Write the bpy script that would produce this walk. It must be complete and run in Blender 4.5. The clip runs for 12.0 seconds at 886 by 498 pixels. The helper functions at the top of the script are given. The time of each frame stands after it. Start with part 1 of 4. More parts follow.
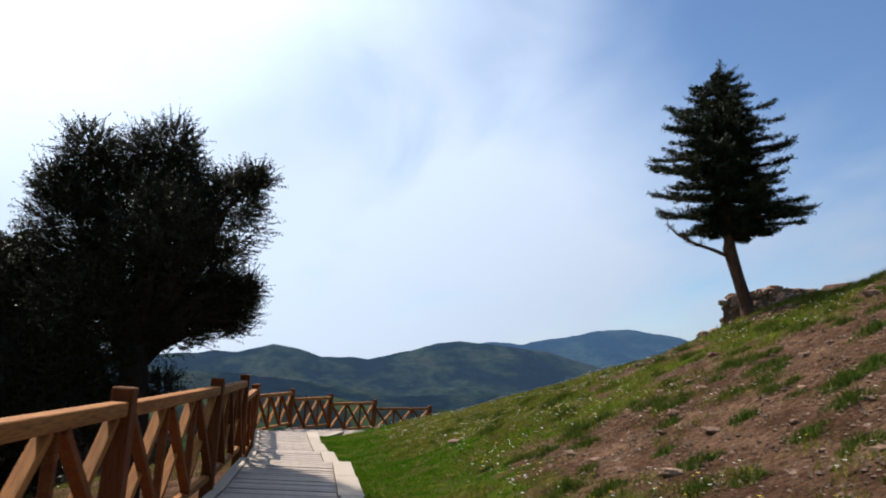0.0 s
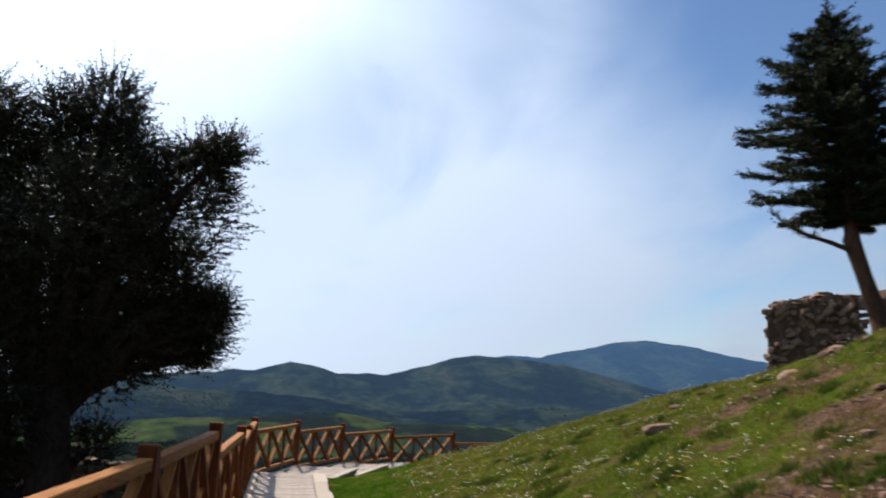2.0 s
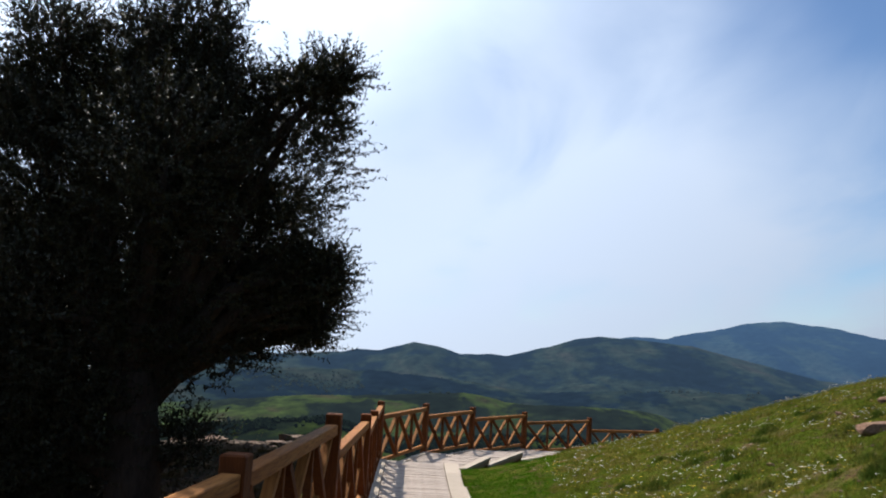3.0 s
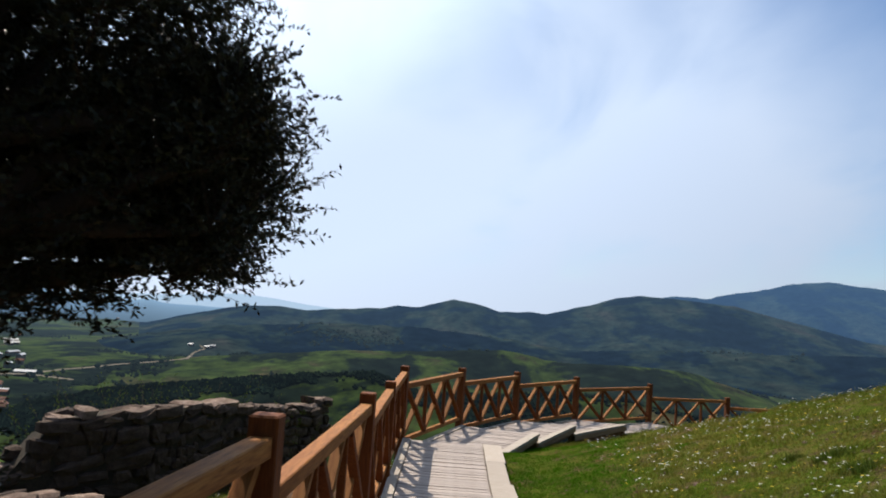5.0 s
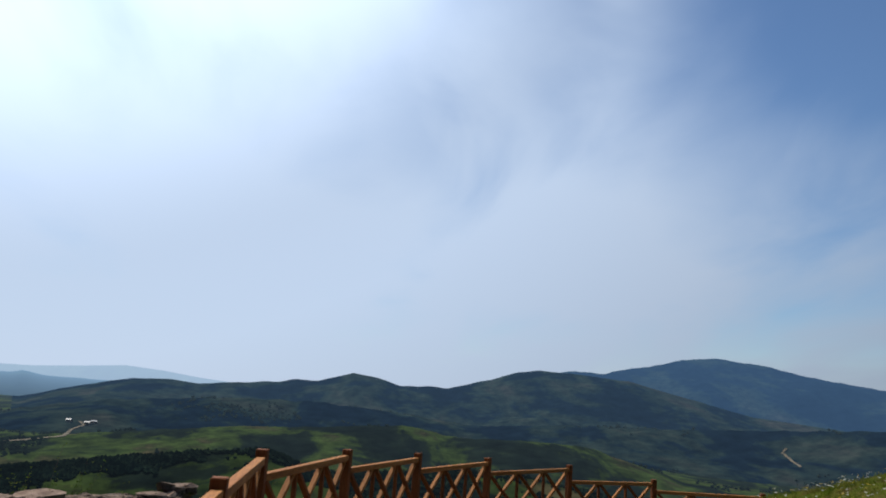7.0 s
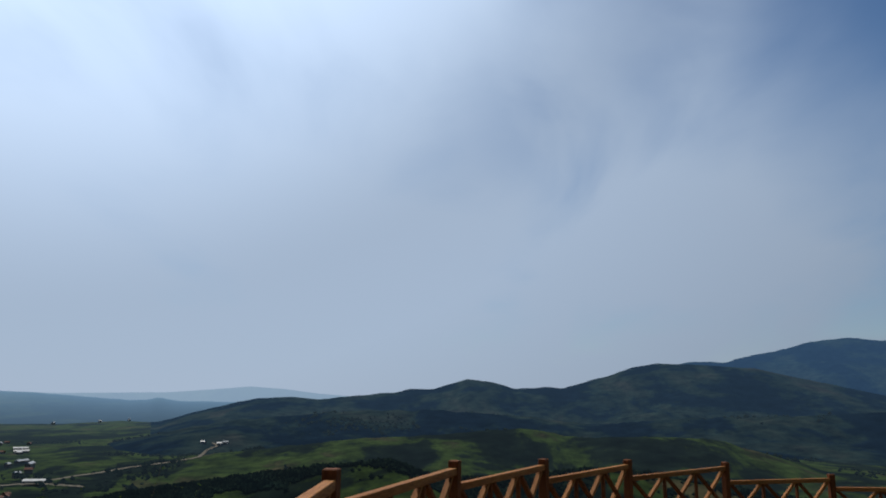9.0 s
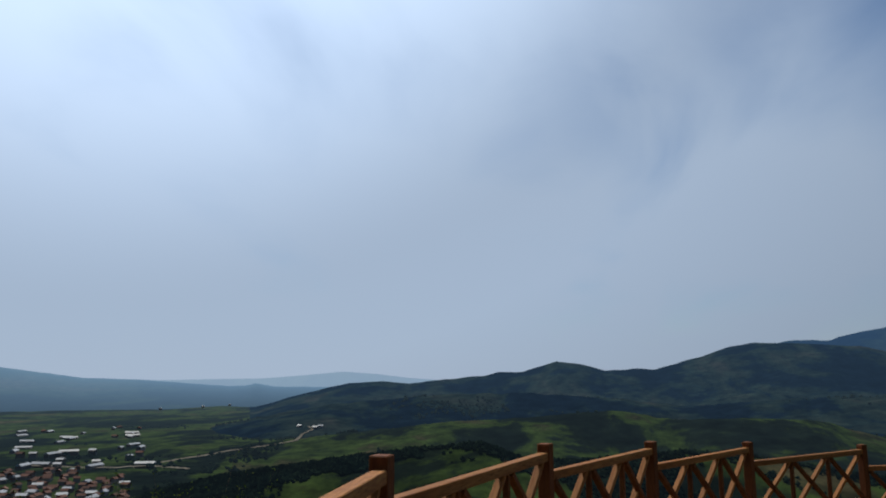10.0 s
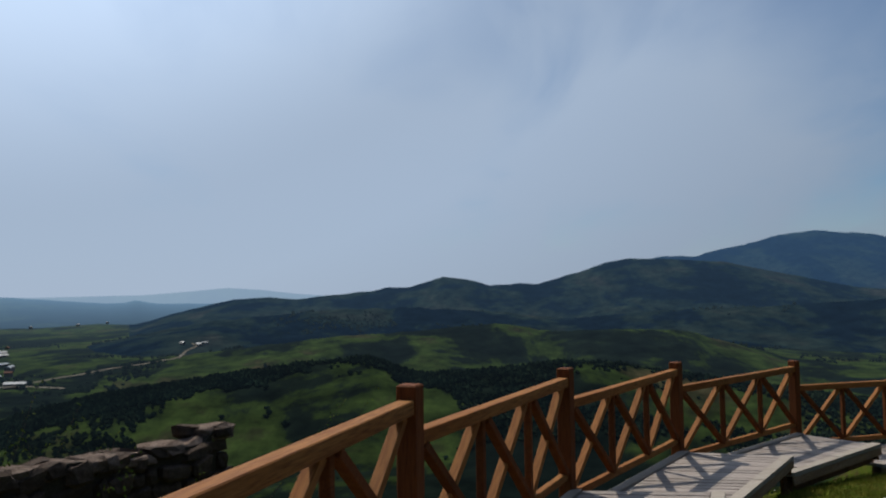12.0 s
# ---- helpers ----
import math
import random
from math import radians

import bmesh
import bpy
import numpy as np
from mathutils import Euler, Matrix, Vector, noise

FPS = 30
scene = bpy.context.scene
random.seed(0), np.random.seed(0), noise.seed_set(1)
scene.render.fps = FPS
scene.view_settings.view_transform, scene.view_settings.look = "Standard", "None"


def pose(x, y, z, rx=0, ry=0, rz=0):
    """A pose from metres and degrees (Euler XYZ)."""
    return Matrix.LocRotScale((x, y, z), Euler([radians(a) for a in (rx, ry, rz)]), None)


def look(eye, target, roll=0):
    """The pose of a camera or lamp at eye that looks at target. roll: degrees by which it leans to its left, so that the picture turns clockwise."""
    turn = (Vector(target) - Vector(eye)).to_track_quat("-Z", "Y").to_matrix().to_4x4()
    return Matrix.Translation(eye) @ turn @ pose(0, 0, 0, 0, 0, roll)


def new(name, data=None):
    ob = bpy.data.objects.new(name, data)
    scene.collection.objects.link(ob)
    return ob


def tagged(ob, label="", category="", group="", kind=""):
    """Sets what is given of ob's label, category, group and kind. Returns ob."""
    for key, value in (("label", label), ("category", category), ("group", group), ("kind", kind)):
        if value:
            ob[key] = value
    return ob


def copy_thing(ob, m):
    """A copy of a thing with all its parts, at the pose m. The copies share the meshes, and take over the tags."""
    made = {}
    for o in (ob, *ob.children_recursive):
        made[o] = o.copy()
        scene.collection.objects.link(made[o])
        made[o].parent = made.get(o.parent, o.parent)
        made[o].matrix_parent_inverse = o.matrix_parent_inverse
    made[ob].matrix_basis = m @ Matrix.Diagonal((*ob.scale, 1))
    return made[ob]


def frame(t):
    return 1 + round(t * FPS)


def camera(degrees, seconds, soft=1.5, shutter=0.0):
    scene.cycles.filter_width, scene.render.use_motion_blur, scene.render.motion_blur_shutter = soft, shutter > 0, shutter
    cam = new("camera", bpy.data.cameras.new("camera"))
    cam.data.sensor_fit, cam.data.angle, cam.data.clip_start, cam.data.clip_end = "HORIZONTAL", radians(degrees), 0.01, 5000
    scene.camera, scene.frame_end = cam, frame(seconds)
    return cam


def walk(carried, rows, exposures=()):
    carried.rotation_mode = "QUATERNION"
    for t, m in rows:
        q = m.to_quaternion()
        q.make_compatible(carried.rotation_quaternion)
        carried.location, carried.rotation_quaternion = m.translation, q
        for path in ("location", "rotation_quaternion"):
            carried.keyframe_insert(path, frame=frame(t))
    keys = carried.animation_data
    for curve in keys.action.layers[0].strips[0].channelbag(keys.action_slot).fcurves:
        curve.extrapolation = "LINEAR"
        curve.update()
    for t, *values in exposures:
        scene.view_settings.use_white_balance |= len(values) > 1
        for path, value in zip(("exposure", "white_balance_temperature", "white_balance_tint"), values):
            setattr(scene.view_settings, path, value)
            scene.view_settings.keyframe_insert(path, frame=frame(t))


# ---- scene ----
# exposure of the carried camera: it darkens its picture once the bright sky fills it
EXPOSURES = [(0.0, 0.70, 6750, 11), (3.0, 0.64, 6700, 11), (6.0, 0.53, 6620, 10.5), (6.6, 0.39, 6550, 10), (7.5, 0.07, 6450, 9), (9.3, -0.27, 6330, 8), (12.0, -0.27, 6330, 8)]
cam = camera(60.0, 12.0, soft=1.9, shutter=0.3)
PATH = [
    (0, (0.218, -19.846, 1.683), (0.63, -17.915, 1.998), 3.8),
    (0.5, (0.463, -19.078, 1.717), (0.841, -17.136, 2.007), 3.0),
    (1, (0.486, -18.462, 1.83), (0.975, -16.546, 2.128), 5.3),
    (1.5, (0.485, -17.856, 1.886), (1.039, -15.956, 2.178), 4.5),
    (2, (0.568, -17.048, 1.94), (0.941, -15.114, 2.29), 2.8),
    (2.5, (0.512, -16.137, 1.972), (0.714, -14.181, 2.336), 2.6),
    (3, (0.513, -15.334, 1.959), (0.58, -13.356, 2.244), 3.3),
    (5, (0.64, -12.069, 1.925), (0.611, -10.077, 2.095), 3.9),
    (5.5, (0.666, -11.338, 1.914), (0.627, -9.343, 2.049), 2.6),
    (6, (0.658, -10.49, 1.874), (0.589, -8.495, 2.005), 2.4),
    (6.5, (0.797, -9.824, 1.89), (0.782, -7.855, 2.241), 4.9),
    (7, (0.901, -8.996, 1.813), (1.109, -7.043, 2.188), 4.1),
    (7.5, (0.952, -8.344, 1.721), (1.068, -6.381, 2.086), 3.0),
    (9.5, (1.094, -5.603, 1.648), (0.936, -3.645, 2.025), -0.1),
    (10, (1.067, -4.751, 1.553), (0.79, -2.798, 1.886), -0.3),
    (10.5, (1.045, -3.965, 1.513), (0.929, -1.992, 1.82), -0.2),
    (11, (1.062, -3.169, 1.479), (0.94, -1.192, 1.752), -0.5),
    (11.5, (1.081, -2.383, 1.448), (1.041, -0.397, 1.683), -0.4),
    (12, (1.147, -1.323, 1.439), (1.154, 0.673, 1.553), -0.7),
]
walk(cam, [(t, look(eye, target, roll)) for t, eye, target, roll in PATH], EXPOSURES)

# ---------------------------------------------------------------- light
SUN_AZ, SUN_EL = radians(-35), radians(50)
SUN_DIR = Vector((math.sin(SUN_AZ) * math.cos(SUN_EL), math.cos(SUN_AZ) * math.cos(SUN_EL), math.sin(SUN_EL)))
sun = new("sun", bpy.data.lights.new("sun", "SUN"))
sun.data.energy, sun.data.angle, sun.data.color = 5.0, radians(0.6), (1.0, 0.93, 0.82)
sun.matrix_world = look(SUN_DIR * 50, (0, 0, 0))


def build_world():
    w = bpy.data.worlds.new("sky")
    scene.world = w
    w.use_nodes = True
    nt = w.node_tree
    nt.nodes.clear()
    N, L = nt.nodes.new, nt.links.new
    out, bg = N("ShaderNodeOutputWorld"), N("ShaderNodeBackground")
    sky = N("ShaderNodeTexSky")
    sky.sky_type, sky.sun_disc = "NISHITA", False
    sky.sun_elevation, sky.sun_rotation = SUN_EL, SUN_AZ
    sky.altitude, sky.air_density, sky.dust_density, sky.ozone_density = 600, 1.15, 0.15, 7.0
    tc = N("ShaderNodeTexCoord")
    # high thin cloud: a stretched noise over the dome, thickest towards the sun
    sep = N("ShaderNodeSeparateXYZ")
    L(tc.outputs["Generated"], sep.inputs[0])
    add = N("ShaderNodeMath"); add.operation = "ADD"; add.inputs[1].default_value = 0.22
    L(sep.outputs["Z"], add.inputs[0])
    dx = N("ShaderNodeMath"); dx.operation = "DIVIDE"; L(sep.outputs["X"], dx.inputs[0]); L(add.outputs[0], dx.inputs[1])
    dy = N("ShaderNodeMath"); dy.operation = "DIVIDE"; L(sep.outputs["Y"], dy.inputs[0]); L(add.outputs[0], dy.inputs[1])
    com = N("ShaderNodeCombineXYZ"); L(dx.outputs[0], com.inputs[0]); L(dy.outputs[0], com.inputs[1])
    mp = N("ShaderNodeMapping"); mp.inputs["Scale"].default_value = (0.95, 0.50, 1.0); mp.inputs["Rotation"].default_value = (0, 0, radians(-22)); mp.inputs["Location"].default_value = (5.3, 1.7, 0)
    L(com.outputs[0], mp.inputs[0])
    n1 = N("ShaderNodeTexNoise"); n1.inputs["Scale"].default_value = 1.1; n1.inputs["Detail"].default_value = 3; n1.inputs["Roughness"].default_value = 0.42; n1.inputs["Distortion"].default_value = 0.15
    L(mp.outputs[0], n1.inputs["Vector"])
    dot = N("ShaderNodeVectorMath"); dot.operation = "DOT_PRODUCT"; dot.inputs[1].default_value = SUN_DIR
    L(tc.outputs["Generated"], dot.inputs[0])
    near = N("ShaderNodeMapRange"); near.inputs[1].default_value = 0.0; near.inputs[2].default_value = 0.95; near.inputs[3].default_value = -0.60; near.inputs[4].default_value = 0.50
    L(dot.outputs["Value"], near.inputs[0])
    low = N("ShaderNodeMapRange"); low.interpolation_type = "SMOOTHSTEP"; low.inputs[1].default_value = 0.0; low.inputs[2].default_value = 0.50; low.inputs[3].default_value = 0.62; low.inputs[4].default_value = 0.0
    L(sep.outputs["Z"], low.inputs[0])
    n2 = N("ShaderNodeTexNoise"); n2.inputs["Scale"].default_value = 2.6; n2.inputs["Detail"].default_value = 5; n2.inputs["Roughness"].default_value = 0.5; n2.inputs["Distortion"].default_value = 0.35
    L(mp.outputs[0], n2.inputs["Vector"])
    nm = N("ShaderNodeMix"); nm.inputs[0].default_value = 0.38; L(n1.outputs[0], nm.inputs[2]); L(n2.outputs[0], nm.inputs[3])
    nc = N("ShaderNodeMapRange"); nc.clamp = False; nc.inputs[1].default_value = 0.35; nc.inputs[2].default_value = 0.65; nc.inputs[3].default_value = 0.14; nc.inputs[4].default_value = 0.90
    L(nm.outputs[0], nc.inputs[0])
    s1 = N("ShaderNodeMath"); s1.operation = "ADD"; L(nc.outputs[0], s1.inputs[0]); L(near.outputs[0], s1.inputs[1])
    s2 = N("ShaderNodeMath"); s2.operation = "ADD"; L(s1.outputs[0], s2.inputs[0]); L(low.outputs[0], s2.inputs[1])
    total = s2.outputs[0]
    for az, el, inner, outer, depth in ((31, 29, 0.995, 0.905, 0.56), (50, 42, 0.99, 0.88, 0.12), (8, 25, 0.9985, 0.984, 0.20), (0.5, 14, 0.9985, 0.985, 0.22), (17, 22, 0.997, 0.975, -0.18)):
        g = N("ShaderNodeVectorMath"); g.operation = "DOT_PRODUCT"
        g.inputs[1].default_value = (math.sin(radians(az)) * math.cos(radians(el)), math.cos(radians(az)) * math.cos(radians(el)), math.sin(radians(el)))
        wob = N("ShaderNodeMix"); wob.data_type = "VECTOR"; wob.inputs[0].default_value = 0.20
        L(tc.outputs["Generated"], wob.inputs[4]); L(n2.outputs[1], wob.inputs[5])
        sub = N("ShaderNodeVectorMath"); sub.operation = "SUBTRACT"; sub.inputs[1].default_value = Vector((0.5, 0.5, 0.5)) * wob.inputs[0].default_value
        nrm = N("ShaderNodeVectorMath"); nrm.operation = "NORMALIZE"
        L(wob.outputs[1], sub.inputs[0]); L(sub.outputs[0], nrm.inputs[0]); L(nrm.outputs[0], g.inputs[0])
        gm = N("ShaderNodeMapRange"); gm.interpolation_type = "SMOOTHSTEP"; gm.inputs[1].default_value = outer; gm.inputs[2].default_value = inner; gm.inputs[4].default_value = -depth
        L(g.outputs["Value"], gm.inputs[0])
        ad = N("ShaderNodeMath"); ad.operation = "ADD"; L(total, ad.inputs[0]); L(gm.outputs[0], ad.inputs[1])
        total = ad.outputs[0]
    m = N("ShaderNodeMapRange"); m.interpolation_type = "SMOOTHSTEP"; m.inputs[1].default_value = 0.05; m.inputs[2].default_value = 1.0
    m.inputs[4].default_value = 0.96
    L(total, m.inputs[0])
    g1 = N("ShaderNodeMapRange"); g1.inputs[1].default_value = -0.12; g1.inputs[2].default_value = 0.62; g1.inputs[3].default_value = 1.3; g1.inputs[4].default_value = 7.2
    g2 = N("ShaderNodeMapRange"); g2.interpolation_type = "SMOOTHSTEP"; g2.inputs[1].default_value = 0.70; g2.inputs[2].default_value = 1.0; g2.inputs[3].default_value = 0.0; g2.inputs[4].default_value = 9.0
    L(dot.outputs["Value"], g1.inputs[0]); L(dot.outputs["Value"], g2.inputs[0])
    glow = N("ShaderNodeMath"); glow.operation = "ADD"; L(g1.outputs[0], glow.inputs[0]); L(g2.outputs[0], glow.inputs[1])
    cl = N("ShaderNodeVectorMath"); cl.operation = "SCALE"; cl.inputs[0].default_value = (0.80, 0.97, 1.24)
    L(glow.outputs[0], cl.inputs["Scale"])
    mix = N("ShaderNodeMix"); mix.data_type = "RGBA"
    L(m.outputs[0], mix.inputs[0]); L(sky.outputs[0], mix.inputs[6]); L(cl.outputs[0], mix.inputs[7])
    bg.inputs["Strength"].default_value = 0.08
    L(mix.outputs[2], bg.inputs[0]); L(bg.outputs[0], out.inputs[0])


build_world()


# ---------------------------------------------------------------- materials
def rgb(c):
    return (c[0], c[1], c[2], 1.0)


def material(name, colours, scale=4.0, fine=40.0, rough=0.8, bump=0.3, stretch=(1, 1, 1), island=0.0, random_ob=0.0, dist=0.02, coords="Object", spec=0.12, translucent=0.0):
    """Two scales of noise between three colours, with relief."""
    mat = bpy.data.materials.new(name)
    mat.use_nodes = True
    nt = mat.node_tree
    N, L = nt.nodes.new, nt.links.new
    bs = nt.nodes["Principled BSDF"]
    bs.inputs["Roughness"].default_value = rough
    bs.inputs["Specular IOR Level"].default_value = spec
    tc = N("ShaderNodeTexCoord")
    mp = N("ShaderNodeMapping"); mp.inputs["Scale"].default_value = stretch
    if coords == "World":
        geo = N("ShaderNodeNewGeometry"); L(geo.outputs["Position"], mp.inputs[0])
    else:
        L(tc.outputs["Object"], mp.inputs[0])
    a = N("ShaderNodeTexNoise"); a.inputs["Scale"].default_value = scale; a.inputs["Detail"].default_value = 5
    b = N("ShaderNodeTexNoise"); b.inputs["Scale"].default_value = fine; b.inputs["Detail"].default_value = 4; b.inputs["Roughness"].default_value = 0.65
    L(mp.outputs[0], a.inputs["Vector"]); L(mp.outputs[0], b.inputs["Vector"])
    ra = N("ShaderNodeValToRGB"); ra.color_ramp.elements[0].position, ra.color_ramp.elements[1].position = 0.35, 0.68
    ra.color_ramp.elements[0].color, ra.color_ramp.elements[1].color = rgb(colours[0]), rgb(colours[1])
    L(a.outputs[0], ra.inputs[0])
    rb = N("ShaderNodeMapRange"); rb.inputs[1].default_value = 0.42; rb.inputs[2].default_value = 0.72
    L(b.outputs[0], rb.inputs[0])
    mx = N("ShaderNodeMix"); mx.data_type = "RGBA"; mx.inputs[7].default_value = rgb(colours[2])
    L(rb.outputs[0], mx.inputs[0]); L(ra.outputs[0], mx.inputs[6])
    last = mx.outputs[2]
    if island or random_ob:
        src = N("ShaderNodeNewGeometry").outputs["Random Per Island"] if island else N("ShaderNodeObjectInfo").outputs["Random"]
        amt = island or random_ob
        r = N("ShaderNodeMapRange"); r.inputs[3].default_value = 1 - amt; r.inputs[4].default_value = 1 + amt
        L(src, r.inputs[0])
        v = N("ShaderNodeVectorMath"); v.operation = "SCALE"
        L(last, v.inputs[0]); L(r.outputs[0], v.inputs["Scale"])
        last = v.outputs[0]
    L(last, bs.inputs["Base Color"])
    if bump:
        bp = N("ShaderNodeBump"); bp.inputs["Strength"].default_value = bump; bp.inputs["Distance"].default_value = dist
        L(b.outputs[0], bp.inputs["Height"]); L(bp.outputs[0], bs.inputs["Normal"])
    if translucent:
        tr = N("ShaderNodeBsdfTranslucent"); L(last, tr.inputs[0])
        ms = N("ShaderNodeMixShader"); ms.inputs[0].default_value = translucent
        out = nt.nodes["Material Output"]
        L(bs.outputs[0], ms.inputs[1]); L(tr.outputs[0], ms.inputs[2]); L(ms.outputs[0], out.inputs[0])
    return mat


M = {}
# one stained timber in two tones: the darker holds shade, the lighter sunlight
M["wood"] = material("shaded_stained_wood", [(0.1118, 0.03146, 0.007452), (0.1573, 0.04968, 0.01159), (0.07038, 0.01904, 0.004968)], 1.2, 9, 0.78, 0.25, (9, 9, 0.8), random_ob=0.16, dist=0.01)
M["rail"] = material("sunlit_rail_wood", [(0.215, 0.078, 0.018), (0.31, 0.137, 0.038), (0.125, 0.041, 0.010)], 1.2, 8, 0.75, 0.25, (0.8, 10, 10), random_ob=0.12, dist=0.01)
M["deck"] = material("weathered_deck", [(0.2592, 0.216, 0.1872), (0.3384, 0.2952, 0.2628), (0.1584, 0.1224, 0.1008)], 1.5, 10, 0.85, 0.4, (1.0, 9, 9), random_ob=0.14, dist=0.01)
M["border"] = material("border_board", [(0.2915, 0.2448, 0.1982), (0.3498, 0.3089, 0.2623), (0.2215, 0.1749, 0.134)], 1.5, 10, 0.85, 0.4, (1.0, 9, 9), random_ob=0.08, dist=0.01, spec=0.15)
M["dark_wood"] = material("joist_wood", [(0.14, 0.07, 0.035), (0.2, 0.1, 0.05), (0.09, 0.045, 0.02)], 2, 14, 0.85, 0.3, random_ob=0.1)
M["fascia"] = material("fascia_wood", [(0.24, 0.145, 0.085), (0.36, 0.24, 0.15), (0.16, 0.09, 0.05)], 2, 14, 0.85, 0.3, (1.0, 9, 9), random_ob=0.15)
# wall faces coloured darker for shade, cap stones lighter for sun on top
M["stone"] = material("shaded_wall_stone", [(0.052, 0.034, 0.024), (0.10, 0.068, 0.049), (0.028, 0.019, 0.014)], 2.5, 18, 0.95, 0.7, random_ob=0.25, dist=0.04)
M["cap"] = material("sunlit_cap_stone", [(0.13, 0.085, 0.062), (0.27, 0.195, 0.15), (0.06, 0.04, 0.029)], 2.5, 18, 0.95, 0.8, random_ob=0.3, dist=0.04)
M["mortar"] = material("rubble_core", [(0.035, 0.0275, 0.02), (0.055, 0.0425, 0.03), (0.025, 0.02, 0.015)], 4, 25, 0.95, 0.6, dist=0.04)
M["rubble"] = material("rubble_fill", [(0.085, 0.05, 0.034), (0.15, 0.095, 0.065), (0.045, 0.027, 0.019)], 3, 14, 0.95, 1.0, dist=0.06)
M["rock"] = material("field_rock", [(0.15, 0.085, 0.058), (0.27, 0.18, 0.13), (0.085, 0.05, 0.035)], 5, 30, 0.92, 0.6, random_ob=0.25, dist=0.02)
M["gravel"] = material("gravel", [(0.10, 0.064, 0.045), (0.22, 0.158, 0.12), (0.06, 0.038, 0.027)], 6, 30, 0.92, 0.5, island=0.4)
M["bark"] = material("tree_bark", [(0.032, 0.023, 0.017), (0.055, 0.04, 0.029), (0.02, 0.014, 0.01)], 5, 24, 0.95, 0.8, (1, 1, 0.3), dist=0.03)
M["cedar_bark"] = material("cedar_bark", [(0.085, 0.045, 0.028), (0.13, 0.072, 0.045), (0.045, 0.026, 0.017)], 5, 24, 0.95, 0.8, (1, 1, 0.3), dist=0.03)
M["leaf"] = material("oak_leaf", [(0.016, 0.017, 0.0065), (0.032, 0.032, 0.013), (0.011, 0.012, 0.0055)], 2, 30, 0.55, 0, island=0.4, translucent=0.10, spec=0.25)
M["needle"] = material("cedar_needle", [(0.015, 0.021, 0.009), (0.027, 0.034, 0.015), (0.012, 0.016, 0.008)], 2, 30, 0.6, 0, island=0.3, translucent=0.1)
M["grass"] = material("grass_blade", [(0.054, 0.088, 0.009), (0.124, 0.144, 0.015), (0.21, 0.16, 0.036)], 0.6, 5, 0.9, 0, spec=0.05, island=0.35, translucent=0.22, coords="World")
M["lush"] = material("lush_grass_blade", [(0.0337, 0.1179, 0.002246), (0.05616, 0.1572, 0.004493), (0.08986, 0.146, 0.006739)], 0.6, 5, 0.9, 0, spec=0.05, island=0.3, translucent=0.25, coords="World")
M["weed"] = material("weed_blade", [(0.036, 0.0696, 0.0096), (0.066, 0.102, 0.0144), (0.09, 0.0936, 0.0192)], 0.6, 5, 0.9, 0, spec=0.05, island=0.35, translucent=0.22, coords="World")
M["white_petal"] = material("white_petal", [(0.64, 0.64, 0.608), (0.68, 0.68, 0.64), (0.6, 0.576, 0.48)], 2, 30, 0.7, 0, island=0.1, translucent=0.3)
M["yellow_petal"] = material("yellow_petal", [(0.6, 0.44, 0.04), (0.64, 0.48, 0.064), (0.56, 0.32, 0.024)], 2, 30, 0.7, 0, island=0.2, translucent=0.3)


def ground_material():
    """Turf and bare earth, parted by an uneven border across the slope."""
    mat = material("earth_and_turf", [(0.052, 0.029, 0.018), (0.130, 0.078, 0.051), (0.024, 0.013, 0.009)], 1.7, 14, 1.0, 1.0, coords="World", dist=0.10, spec=0.0)
    nt = mat.node_tree
    N, L = nt.nodes.new, nt.links.new
    bs = nt.nodes["Principled BSDF"]
    earth = bs.inputs["Base Color"].links[0].from_socket
    vc = N("ShaderNodeAttribute"); vc.attribute_name = "turf"
    geo = N("ShaderNodeNewGeometry")
    n = N("ShaderNodeTexNoise"); n.inputs["Scale"].default_value = 2.6; n.inputs["Detail"].default_value = 7; n.inputs["Roughness"].default_value = 0.7
    L(geo.outputs["Position"], n.inputs["Vector"])
    g = N("ShaderNodeTexNoise"); g.inputs["Scale"].default_value = 0.35; g.inputs["Detail"].default_value = 8; g.inputs["Roughness"].default_value = 0.75
    L(geo.outputs["Position"], g.inputs["Vector"])
    ramp = N("ShaderNodeValToRGB")
    ramp.color_ramp.elements[0].position, ramp.color_ramp.elements[1].position = 0.38, 0.64
    ramp.color_ramp.elements[0].color, ramp.color_ramp.elements[1].color = (0.016, 0.032, 0.003, 1), (0.110, 0.078, 0.026, 1)
    ramp.color_ramp.elements.new(0.5).color = (0.042, 0.062, 0.007, 1)
    f = N("ShaderNodeTexNoise"); f.inputs["Scale"].default_value = 9.0; f.inputs["Detail"].default_value = 8; f.inputs["Roughness"].default_value = 0.8
    L(geo.outputs["Position"], f.inputs["Vector"])
    fm = N("ShaderNodeMix"); fm.inputs[0].default_value = 0.55
    L(g.outputs[0], fm.inputs[2]); L(f.outputs[0], fm.inputs[3]); L(fm.outputs[0], ramp.inputs[0])
    a = N("ShaderNodeMath"); a.operation = "ADD"; L(vc.outputs["Fac"], a.inputs[0]); L(n.outputs[0], a.inputs[1])
    r = N("ShaderNodeMapRange"); r.inputs[1].default_value = 0.92; r.inputs[2].default_value = 1.10
    L(a.outputs[0], r.inputs[0])
    mx = N("ShaderNodeMix"); mx.data_type = "RGBA"
    L(r.outputs[0], mx.inputs[0]); L(earth, mx.inputs[6]); L(ramp.outputs[0], mx.inputs[7])
    L(mx.outputs[2], bs.inputs["Base Color"])
    return mat


M["ground"] = ground_material()


